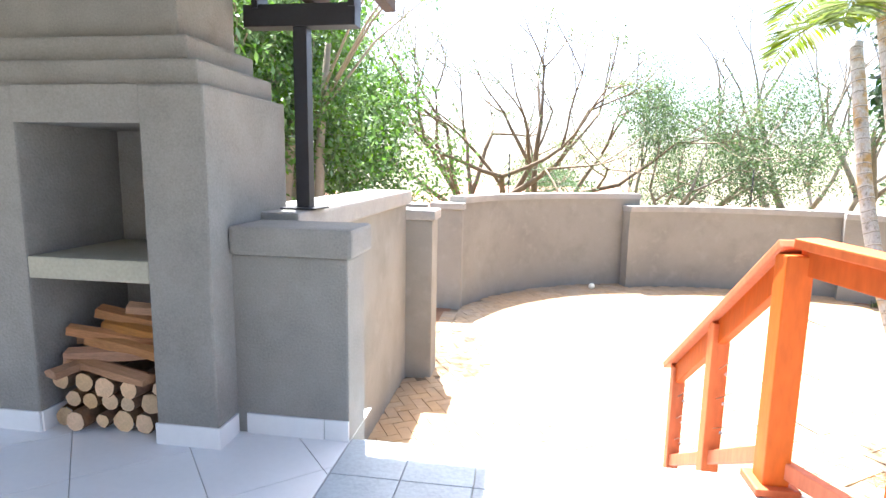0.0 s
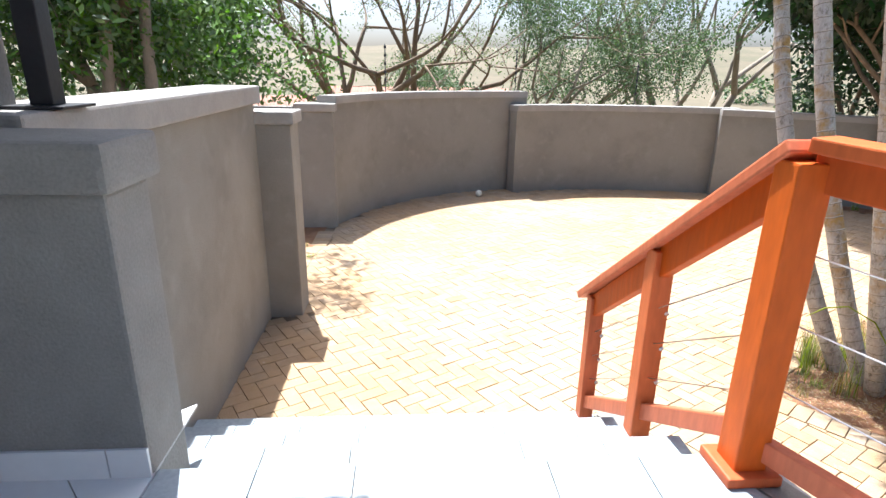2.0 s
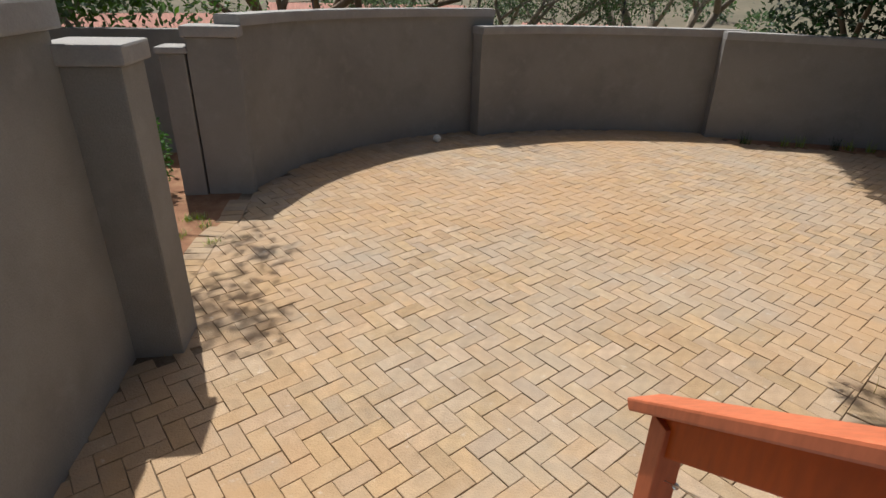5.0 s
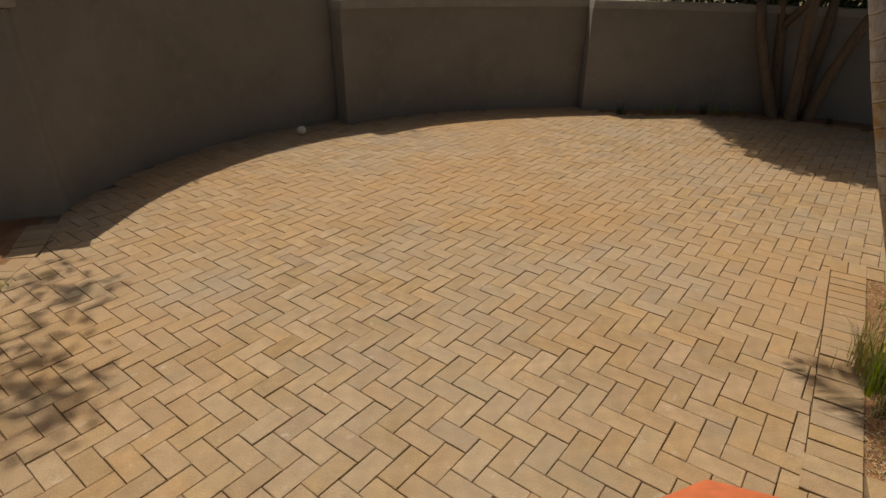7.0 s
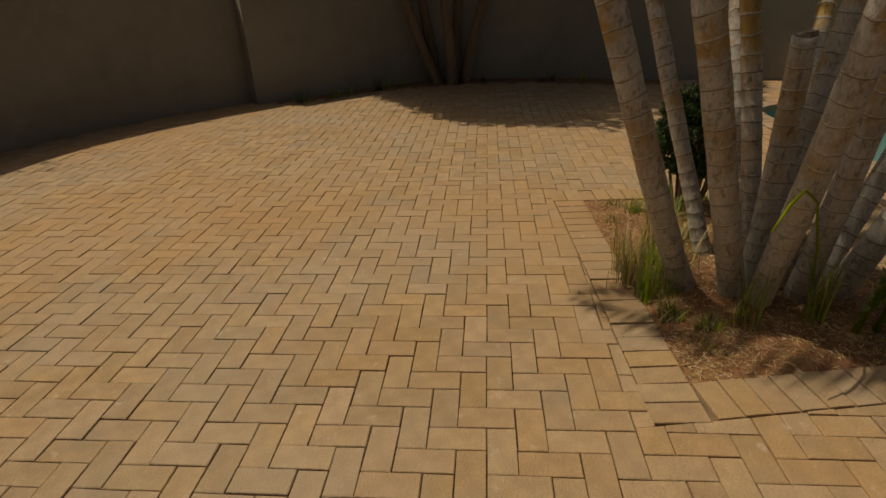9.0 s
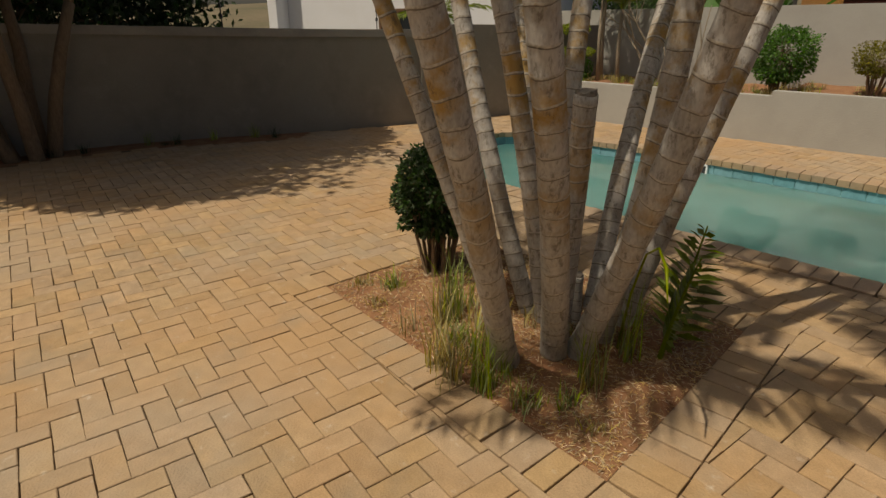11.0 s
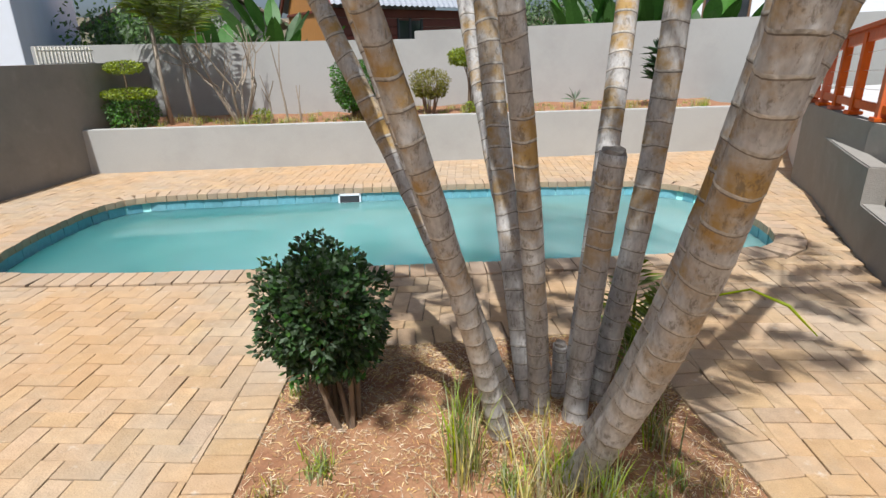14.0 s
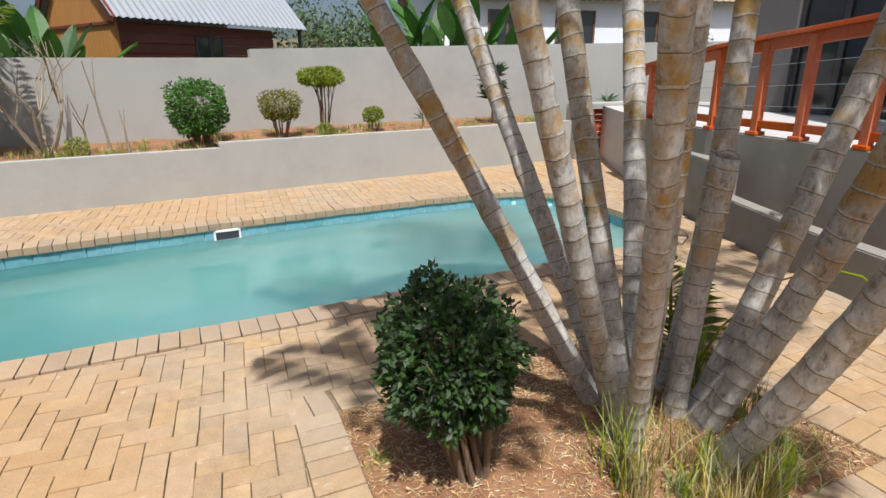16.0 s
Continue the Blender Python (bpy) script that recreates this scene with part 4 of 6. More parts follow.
def palm(q, diam, top, label, crown=True, fronds=4, turn=0.0):
    base = palm_axis(q, 0.0)
    e = empty("palm", Matrix.Translation(base))
    r0 = diam / 2
    pts, rad, ringz = [], [], []
    z = PR.uniform(0.02, 0.04)
    while z < top:
        ringz.append(z)
        z += PR.uniform(0.055, 0.085) * (1 + 0.12 * z) * (diam / 0.1) ** 0.5
    zl = [-0.06, 0.0]
    for a, b in zip(ringz, ringz[1:]):
        zl += [a, a + 0.004, a + 0.011, a + 0.017, (a + b) / 2]
    for z in zl:
        ax = palm_axis(q, z) - base
        flare = 1 + 0.28 * math.exp(-max(z, 0) / 0.07)
        bulge = 0.015 if any(abs(z - a - 0.0075) < 0.004 for a in ringz) else (-0.015 if any(abs(z - a) < 0.001 for a in ringz) else 0.0)
        pts.append(ax)
        rad.append(r0 * flare * (1 + bulge) * (1 - 0.045 * max(0, z)))
    vs, fs = tube(pts, rad, 16)
    for i in range(len(vs)):
        c = pts[min(i // 16, len(pts) - 1)]
        w = 1 + 0.045 * noise.noise(Vector((vs[i].x * 9, vs[i].y * 9, vs[i].z * 4 + q[0] * 7)))
        vs[i] = c + (vs[i] - c) * w
        vs[i].z += 0.012 * noise.noise(Vector((vs[i].x * 14, vs[i].y * 14, c.z * 6 + q[1] * 5)))
    idx = []
    for j in range(len(pts) - 1):
        zc = (zl[j] + zl[j + 1]) / 2
        k = 2 if any(abs(zc - a - 0.002) < 0.002 for a in ringz) else (1 if any(abs(zc - a - 0.0075) < 0.003 for a in ringz) else 0)
        idx += [k] * 16
    idx += [0, 0]
    raw("trunk", vs, fs, [M["bark_palm"], M["ring"], M["groove"]], e, True, idx)
    if crown:
        cv = ([], [])
        c = palm_axis(q, top) - base
        for k in range(fronds):
            frond(cv, c, turn + k * 2.4 + PR.uniform(-0.3, 0.3), PR.uniform(0.4, 1.2), PR.uniform(0.9, 1.3), PR)
        raw("crown", *cv, M["frond"], e)
    else:
        c = palm_axis(q, zl[-1]) - base
        bm = bmesh.new()
        bmesh.ops.create_cone(bm, cap_ends=True, segments=14, radius1=r0 * 0.93, radius2=r0 * 0.8, depth=0.03, matrix=Matrix.Translation(c))
        for v in bm.verts:
            v.co.z += 0.02 * noise.noise(v.co * 40) * (v.co.z > c.z)
        part("cut_top", bm, M["groove"], e, "weathered sawn top")
    return tagged(e, label, "palm tree", "palm clump in the bed")


PALMS = {
    "a": ((3.967, 3.129, 0.526, -0.091, 0.019, -0.002), 0.09, 4.2), "b": ((3.922, 3.202, 0.31, 0.225, -0.004, -0.036), 0.088, 4.6),
    "c": ((3.88, 2.9, 0.389, -0.33, -0.004, -0.05), 0.1, 4.4), "d": ((3.93, 3.37, 0.08, 0.325, 0.032, 0.006), 0.082, 4.8),
    "e": ((3.832, 3.177, 0.017, 0.137, 0.021, 0.026), 0.087, 5.0), "f": ((3.746, 2.853, -0.024, -0.302, 0.005, -0.027), 0.11, 4.7),
    "g": ((3.865, 3.178, 0.203, -0.148, -0.01, -0.001), 0.095, 4.9), "i": ((3.658, 3.007, -0.191, -0.098, 0.053, 0.02), 0.1, 5.0),
    "j": ((3.611, 3.247, -0.357, 0.214, 0.076, 0.009), 0.112, 4.6), "k": ((3.636, 3.463, -0.405, 0.303, 0.103, 0.002), 0.112, 4.3),
    "l": ((3.585, 3.162, -0.384, -0.095, 0.026, 0.019), 0.108, 4.8),
}
FRONDS = {"d": (2, -0.3), "i": (4, 0.0), "j": (4, 0.8), "k": (3, 1.9), "l": (4, 2.2), "a": (1, 2.4), "b": (2, 1.8), "c": (1, 2.9), "g": (2, 2.2)}
for name, (q, dm, tp) in PALMS.items():
    palm(q, dm, tp * 0.78, "slender leaning grey palm trunk with leaf scars and ochre lichen", True, *FRONDS.get(name, (4, 0.0)))
palm((3.692, 3.192, -0.037, -0.023, -0.018, 0.023), 0.097, 1.24, "sawn-off dead grey palm stump standing in the clump", crown=False)
palm((3.93, 3.02, 0.02, -0.02, 0, 0), 0.07, 0.42, "short grey cut palm stump in the clump", crown=False)
palm((3.78, 3.06, 0.02, 0.0, 0, 0), 0.06, 0.38, "short grey cut palm stump in the clump", crown=False)


# ---- shrubs ----
def bush(name, x, y, z0, rx, ry, zc, rz, material, n, rng, leaf_l, label, stems=7, trunk=None, squash=2.4, category="shrub", stem_mat=None, top=0.0, lumps=0.2, shift=(0, 0), gaps=-0.45):
    e = empty(name, Matrix.Translation((x, y, z0)))
    for k in range(stems):
        st = ([], [])
        a = rng.uniform(0, 6.28)
        b = Vector((math.cos(a) * 0.05 - shift[0], math.sin(a) * 0.05 - shift[1], -0.03))
        t = Vector((math.cos(a) * rx * rng.uniform(0.2, 0.75), math.sin(a) * ry * rng.uniform(0.2, 0.75), zc - z0 + rz * rng.uniform(-0.3, 0.5)))
        m = b.lerp(t, 0.5) + Vector((rng.uniform(-.03, .03), rng.uniform(-.03, .03), 0))
        join(st, tube([b, m, t], [0.014, 0.01, 0.004], 5))
        for _ in range(4):
            w = t + rand_dir(rng, 0.3) * min(rx, rz) * 0.6
            join(st, tube([m.lerp(t, rng.random()), w], [0.005, 0.002], 4))
        raw("stem", *st, stem_mat or M["bark"], e)
    lv = ([], [])
    while len(lv[1]) < n:
        d = rand_dir(rng)
        k = (abs(d.x) ** squash + abs(d.y) ** squash + abs(d.z) ** squash) ** (-1 / squash)
        lump = 1 + top * d.z * 0.6 + lumps * noise.noise(Vector((d.x * 2.7 + x, d.y * 2.7, d.z * 2.7))) + 0.05 * noise.noise(d * 9)
        rr = k * lump * (1 - 0.5 * rng.random() ** 1.6)
        p = Vector((d.x * rx * rr, d.y * ry * rr, zc - z0 + d.z * rz * rr))
        if noise.noise(p * 9 + Vector((x, y, 0))) < gaps:
            continue
        leaf(lv, p, d + rand_dir(rng) * 0.9, leaf_l * rng.uniform(0.6, 1.2), leaf_l * rng.uniform(0.4, 0.65), rng)
    raw("foliage", *lv, material, e)
    return tagged(e, label, category)


SR = random.Random(31)
bush("round_shrub", 4.64, 3.5, 0.03, 0.22, 0.22, 0.5, 0.24, M["leaf_dark"], 9500, SR, 0.034, "dark green ball-clipped shrub with bare stems in the soil bed", 17, top=0.22, lumps=0.34, shift=(0.09, -0.02), gaps=-0.3)


TUFTS = {}


def tuft(x, y, z, n, h, rng, material, spread=0.5, patch="bed"):
    """Adds n blades of grass to the patch's mesh of that material."""
    lv = TUFTS.setdefault((patch, material.name), ([], []))
    o = Vector((x, y, z))
    for _ in range(n):
        a = rng.uniform(0, 6.28)
        lean = rng.uniform(0.05, spread)
        b = o + Vector((rng.gauss(0, 0.03), rng.gauss(0, 0.03), -0.01))
        hh = h * rng.uniform(0.5, 1.1)
        w = rng.uniform(0.004, 0.008)
        d = Vector((math.cos(a), math.sin(a), 0))
        s = Vector((-d.y, d.x, 0)) * w / 2
        pts = [b + d * lean * hh * t * t + Vector((0, 0, hh * (t - 0.25 * lean * t * t))) for t in (0, 0.4, 0.75, 1.0)]
        k = len(lv[0])
        for i, p in enumerate(pts[:-1]):
            lv[0].extend((p - s * (1 - 0.25 * i), p + s * (1 - 0.25 * i)))
        lv[0].append(pts[-1])
        lv[1].extend(((k, k + 1, k + 3, k + 2), (k + 2, k + 3, k + 5, k + 4), (k + 4, k + 5, k + 6)))


for x, y, n, h, m in ((4.02, 3.58, 60, 0.42, "grass"), (3.98, 3.66, 40, 0.34, "grass_dry"), (3.72, 3.75, 60, 0.3, "grass_dry"), (3.6, 3.72, 55, 0.33, "grass_dry"), (3.5, 3.62, 40, 0.35, "grass"),
                      (3.83, 3.62, 90, 0.12, "grass"), (3.65, 3.5, 40, 0.2, "grass"), (3.5, 2.95, 40, 0.45, "grass"), (3.38, 3.2, 30, 0.3, "grass"), (3.35, 3.5, 50, 0.1, "grass"),
                      (4.62, 3.95, 60, 0.07, "grass_dry"), (4.9, 3.4, 50, 0.07, "grass"), (4.5, 3.8, 70, 0.12, "grass"), (4.35, 3.9, 50, 0.06, "grass_dry"), (3.3, 3.35, 60, 0.08, "grass"), (3.15, 3.3, 50, 0.06, "grass_dry")):
    tuft(x, y, soil_at(x, y), n, h, SR, M[m], 0.9 if h < 0.2 else 0.55)
for k in range(22):
    x, y = SR.gauss(3.68, 0.24), SR.gauss(3.62, 0.16)
    if inside((x, y), BED):
        tuft(x, y, soil_at(x, y), 16, SR.uniform(0.12, 0.34), SR, M["grass_dry" if SR.random() < 0.6 else "grass"], 0.7)
for x, y, az, ln_ in ((3.47, 2.8, 4.2, 0.5), (3.52, 2.72, 4.9, 0.6)):
    fv = ([], [])
    frond(fv, (0, 0, 0), az, 1.45, ln_, SR, 14)
    ob = raw("palm_sucker", *fv, M["frond"])
    ob.matrix_world = Matrix.Translation((x, y, soil_at(x, y)))
    tagged(ob, "small green palm sucker frond at the clump's foot", "palm shoot", "palm suckers")

v_, f_ = tube([(3.56, 2.96, 0.05), (3.45, 3.01, 0.38), (3.3, 3.08, 0.62), (3.15, 3.15, 0.71), (3.04, 3.2, 0.69), (2.957, 3.246, 0.62)], [0.006, 0.005, 0.004, 0.004, 0.006, 0.002], 6)
tagged(raw("palm_shoot", v_, f_, M["grass"], smooth=True), "thin yellow-green palm shoot arching out of the clump", "palm shoot")

# planter plants
def pl3(x, y):
    return (x, y, 0.53 if (Vector((x, y)) - PLANT_A) @ PU < SPLIT else 0.6)


bush("hedge_shrub", 7.83, -2.07, 0.5, 0.31, 0.31, 0.98, 0.33, M["leaf_hedge"], 6500, SR, 0.045, "bright green block-clipped shrub in the planter", 18, squash=3.4, top=0.22, gaps=-0.3)
bush("golden_shrub", 6.92, -2.6, 0.58, 0.25, 0.25, 0.98, 0.19, M["leaf_gold"], 3600, SR, 0.035, "golden-green clipped dome shrub on a short stem", 9, squash=3, top=0.35)
bush("lime_topiary", 6.4, -2.9, 0.58, 0.29, 0.29, 1.38, 0.12, M["leaf_lime"], 4400, SR, 0.04, "lime-green flat-topped topiary on thin bare stems", 8, squash=2.6)
bush("lime_shrub", 5.73, -3.29, 0.6, 0.14, 0.14, 0.83, 0.1, M["leaf_lime"], 1500, SR, 0.035, "small lime-green clipped shrub in the planter", 5, squash=3)
bush("lime_shrub", 6.37, -2.8, 0.6, 0.09, 0.09, 0.68, 0.07, M["leaf_lime"], 300, SR, 0.035, "tiny yellow-green shrub at the planter edge", 3)
bush("lime_shrub", 8.95, -1.3, 0.53, 0.12, 0.12, 0.63, 0.1, M["leaf_lime"], 420, SR, 0.035, "tiny yellow-green shrub at the planter edge", 3)
tp = bush("tiered_topiary", 10.55, -0.5, 0.48, 0.3, 0.3, 0.72, 0.22, M["leaf_hedge"], 2300, SR, 0.045, "tiered lime-topped topiary clipped into flat discs", 8, squash=3)
for zc, rr, rz, n in ((0.98, 0.33, 0.06, 1900), (1.33, 0.22, 0.07, 1100)):
    lv = ([], [])
    while len(lv[1]) < n:
        d = rand_dir(SR)
        k = (abs(d.x) ** 2.4 + abs(d.y) ** 2.4 + abs(d.z) ** 2.4) ** (-1 / 2.4) * (1 - 0.3 * SR.random() ** 2)
        leaf(lv, (d.x * rr * k, d.y * rr * k, zc - 0.48 + d.z * rz * k), d + rand_dir(SR) * 0.9, 0.04 * SR.uniform(0.7, 1.2), 0.022, SR)
    raw("disc", *lv, M["leaf_lime"], tp)
v_, f_ = tube([(0, 0, 0), (0.02, 0, 0.9)], [0.02, 0.012], 6)
raw("stem", v_, f_, M["bark"], tp)


def bare_branching(e, base, direction, length, r, depth, rng, out, tips, split=2, angle=0.55, up=0.25, wig=0.1):
    """Grow a tapering limb and its forks; fills out with tubes and tips with end points."""
    n = 4
    pts, d = [Vector(base)], Vector(direction).normalized()
    for k in range(n):
        d = (d + rand_dir(rng) * wig + Vector((0, 0, up * 0.12))).normalized()
        pts.append(pts[-1] + d * length / n)
    r1 = r * 0.62
    join(out, tube(pts, [r + (r1 - r) * k / n for k in range(n + 1)], 7 if r > 0.04 else 5))
    if depth == 0:
        tips.append((pts[-1], d))
        return
    tips.append((pts[-1], d))
    for k in range(split + (1 if rng.random() < 0.35 else 0)):
        nd = (d + rand_dir(rng) * angle * 1.6).normalized()
        nd.z += up * 0.3
        bare_branching(e, pts[-1] if k < 2 else pts[-2], nd, length * rng.uniform(0.62, 0.85), r1 * rng.uniform(0.7, 0.95), depth - 1, rng, out, tips, split, angle, up, wig)


fr = empty("frangipani", Matrix.Translation((9.3, -1.25, 0.5)))
for a in range(6):
    fo, ft = ([], []), []
    bare_branching(fr, (0.04 * math.cos(a * 1.05), 0.04 * math.sin(a * 1.05), 0), (math.cos(a * 1.05) * 0.55, math.sin(a * 1.05) * 0.55, 1), 0.6, 0.027, 2, SR, fo, ft, 2, 0.5, 0.55, 0.07)
    raw("branch", *fo, M["bark_pale"], fr)
tagged(fr, "leafless grey frangipani with forked stubby branches in the planter", "bare shrub")
for x, y, h in ((8.75, -1.6, 1.15), (8.55, -1.65, 0.6), (8.95, -1.5, 0.7)):
    fr = empty("frangipani_sapling", Matrix.Translation((x, y, 0.5)))
    fo, ft = ([], []), []
    bare_branching(fr, (0, 0, 0), (0.05, 0, 1), h * 0.55, 0.018, 1, SR, fo, ft, 2, 0.4, 0.6, 0.06)
    raw("branch", *fo, M["bark_pale"], fr)
    tagged(fr, "thin leafless frangipani sapling in the planter", "bare shrub")

# yucca, agaves
def rosette(name, x, y, z, n, ln_, w, rng, material, label, stem=0.0):
    e = empty(name, Matrix.Translation((x, y, z)))
    lv = ([], [])
    lev = [stem] if stem < 0.3 else [stem * 0.5, stem * 0.75, stem]
    for zc in lev:
        for k in range(n):
            a = k * 2.4 + rng.uniform(-0.2, 0.2)
            el = rng.uniform(0.15, 1.3)
            leaf(lv, (0, 0, zc), (math.cos(a) * math.cos(el), math.sin(a) * math.cos(el), math.sin(el)), ln_ * rng.uniform(0.7, 1.1), w, rng, 0.5)
    raw("foliage", *lv, material, e)
    if stem:
        v, f = tube([(0, 0, -0.03), (0.01, 0, stem)], [0.02, 0.016], 6)
        raw("stem", v, f, M["bark"], e)
    return tagged(e, label, "plant")


rosette("dracaena", 3.86, -4.37, 0.62, 44, 0.36, 0.06, SR, M["leaf_deep"], "dark green spiky dracaena on a thin stem", 0.75)
rosette("agave", 1.6, -5.55, 0.86, 22, 0.34, 0.05, SR, M["leaf_blue"], "grey-green agave behind the slatted gate")
rosette("agave", 5.0, -3.75, 0.6, 14, 0.26, 0.03, SR, M["leaf_blue"], "pale spiky young agave in the planter", 0.12)
for k in range(190):
    s, d = SR.uniform(0.3, PLEN - 0.4), SR.uniform(0.2, 1.3)
    p = pp(s, d)
    tuft(p[0], p[1], 0.54 if s < SPLIT else 0.6, 26, SR.uniform(0.06, 0.16), SR, M["grass_dry" if k % 3 else "grass"], 0.8, "planter")

# young palms in the planter corner
for x, y, h, n in ((10.1, -0.75, 1.4, 11), (10.35, -0.95, 1.7, 11), (9.85, -0.95, 1.1, 10)):
    e = empty("young_palm", Matrix.Translation((x, y, 0.5)))
    v, f = tube([(0, 0, -0.05), (0.05, 0.02, h * 0.5), (0.08, 0.0, h)], [0.035, 0.028, 0.022], 8)
    raw("trunk", v, f, M["bark_pale"], e, True)
    cv = ([], [])
    for k in range(n):
        frond(cv, (0.08, 0, h), k * 2.4 + SR.uniform(-0.3, 0.3), SR.uniform(0.7, 1.35), SR.uniform(0.8, 1.2), SR, 16)
    raw("crown", *cv, M["frond"], e)
    tagged(e, "slim young palm with arching fronds in the planter corner", "palm tree", "young palms")

# strip plants by the curved wall, side garden
for k in range(16):
    p = along(CURVE_3, SR.uniform(0.2, 5.8))[0]
    q = (p[0] - 0.25 * (0.5 if k % 2 else 1), p[1] - 0.22)
    tuft(q[0], q[1], -0.02, 40, SR.uniform(0.1, 0.25), SR, M["grass" if k % 2 else "leaf_deep"], 0.7, "border")
for x, y in ((-0.1, 7.2), (-0.25, 7.4), (-0.02, 6.8), (-0.3, 7.0), (-0.15, 7.4)):
    tuft(x, y, -0.02, 60, 0.1, SR, M["grass"], 0.9, "gateway")
bush("garden_shrub", -0.55, 8.2, -0.02, 0.12, 0.12, 0.45, 0.35, M["leaf_hedge"], 500, SR, 0.05, "narrow green shrub beside the gate pier", 5)
structure(sheet("soil_side", [hp(-4, 2.9), hp(-0.4, 3.1), (-0.29, 6.05), (-0.1, 6.86), (0.02, 7.2), hp(-0.3, 5.9), hp(-0.9, 7.7), hp(-4, 7.7)], -0.005, M["soil"]), "bare red soil of the side garden", "soil")
structure(sheet("soil_strip", [(6.95, 8.75), (7.15, 8.3), (8.2, 7.6), (8.75, 6.9), (9.1, 6.1), (9.22, 5.2), (9.3, 4.1), (9.8, 3.9), (9.8, 5.2), (9.65, 6.2), (9.25, 7.2), (8.55, 7.98), (7.6, 8.5)], -0.006, M["soil"]), "dark soil strip along the curved wall", "soil")
bm = bmesh.new()
bmesh.ops.create_icosphere(bm, subdivisions=3, radius=0.055, matrix=Matrix.Translation((2.78, 9.5, 0.05)))
tagged(finish("ball", bm, M["ball"], smooth=True), "small off-white ball lying at the foot of the curved wall", "ball")


for (patch, mname), lv in TUFTS.items():
    tagged(raw(patch + "_grass", *lv, bpy.data.materials[mname]), {"bed": "grass blades growing round the palm trunks", "planter": "sparse dry weeds in the planter soil",
           "border": "low green plants in the shaded strip by the wall", "gateway": "short green grass at the gate opening"}[patch], "grass", kind="stuff")


# ---- trees ----
def tree(name, x, y, z, limbs, length, r, depth, material, n_leaf, leaf_l, spread, rng, label, bark="bark", lean=0.6, angle=0.55, up=0.35, flat=1.0, split=2, keep=None):
    e = empty(name, Matrix.Translation((x, y, z)))
    out, tips = ([], []), []
    for k in range(limbs):
        a = k * 6.28 / limbs + rng.uniform(-0.4, 0.4)
        bare_branching(e, (0.12 * math.cos(a) * (limbs > 1), 0.12 * math.sin(a) * (limbs > 1), -0.3), (math.cos(a) * lean, math.sin(a) * lean, 1), length, r, depth, rng, out, tips, split, angle, up, 0.12)
    raw("trunk", *out, M[bark], e, True)
    if n_leaf:
        lv = ([], [])
        ends = [t for t in tips if t[0].z > length * 0.9]
        for _ in range(n_leaf):
            t, d = ends[rng.randrange(len(ends))]
            o = rand_dir(rng) * spread * rng.random() ** 0.6
            o.z *= flat
            if keep and not keep(Vector((x, y, z)) + t + o):
                continue
            leaf(lv, t + o, rand_dir(rng, -0.15), leaf_l * rng.uniform(0.6, 1.3), leaf_l * 0.5, rng, 0.3)
        raw("crown", *lv, material, e)
    return tagged(e, label, "tree")


TR = random.Random(77)
tree("leafy_tree", -3.1, 11.4, -0.4, 4, 2.5, 0.16, 4, M["leaf_tree"], 26000, 0.14, 0.95, TR, "tall leafy bright green tree behind the side garden", "bark_pale", 0.32, 0.5, 0.15)
tree("leafy_tree", -5.8, 10.0, -0.4, 3, 2.3, 0.13, 4, M["leaf_tree"], 16000, 0.14, 0.95, TR, "tall leafy bright green tree behind the side garden", "bark_pale", 0.35, 0.5, 0.15)
tree("leafy_tree", -3.2, 14.2, -0.6, 3, 1.9, 0.1, 4, M["leaf_tree"], 16000, 0.13, 0.9, TR, "leafy bright green tree behind the yard wall", "bark_pale", 0.3, 0.5, 0.1)
st_ = empty("leafy_tree", Matrix.Translation((-2.4, 9.5, -0.3)))
ST = random.Random(41)
crown_ = ([], [])
clumps = [Vector((ST.uniform(-1.7, 0.9), ST.uniform(-0.7, 1.3), ST.uniform(2.0, 6.0))) for _ in range(70)]
# Clumps kept out of view, placed so their shade dapples the gateway paving.
limbs_ = [Vector((ST.uniform(1.5, 2.45), ST.uniform(-1.9, -0.3), ST.uniform(5.0, 5.7))) for _ in range(15)]
for x in (-0.2, 0.25):
    v, f = tube([(x, 0, 0), (x * 1.3, 0.05, 1.4), (x * 1.1 + 0.1, 0, 2.8), (x + 0.3, -0.1, 4.4)], [0.11, 0.09, 0.075, 0.05], 9)
    raw("trunk", v, f, M["bark_pale"], st_, True)
for c in clumps[::3] + limbs_[::4]:
    v, f = tube([(0.1, 0, 2.9), Vector((0.3, -0.05, 3.6)).lerp(c, 0.5), c], [0.035, 0.02, 0.008], 5)
    raw("limb", v, f, M["bark_pale"], st_, True)
for c, n, sp in [(c, 230, 0.5) for c in clumps] + [(c, 46, 0.34) for c in limbs_]:
    for _ in range(n):
        leaf(crown_, c + rand_dir(ST) * sp * ST.random() ** 0.6, rand_dir(ST, -0.15), 0.1 * ST.uniform(0.6, 1.3), 0.05, ST, 0.3)
raw("crown", *crown_, M["leaf_tree"], st_)
tagged(st_, "leafy bright green tree with an unseen limb shading the gateway", "tree")
tree("acacia", 2.3, 20.0, -1.4, 7, 3.5, 0.2, 4, M["leaf_pale"], 15000, 0.08, 0.6, TR, "many-stemmed nearly leafless spreading acacia", "bark", 0.75, 0.55, 0.2, 0.35)
tree("feathery_tree", 7.6, 17.0, -1.2, 5, 2.3, 0.13, 4, M["leaf_olive"], 36000, 0.085, 0.9, TR, "feathery olive-green tree beyond the wall", "bark_pale", 0.6, 0.6, 0.15, 0.6)
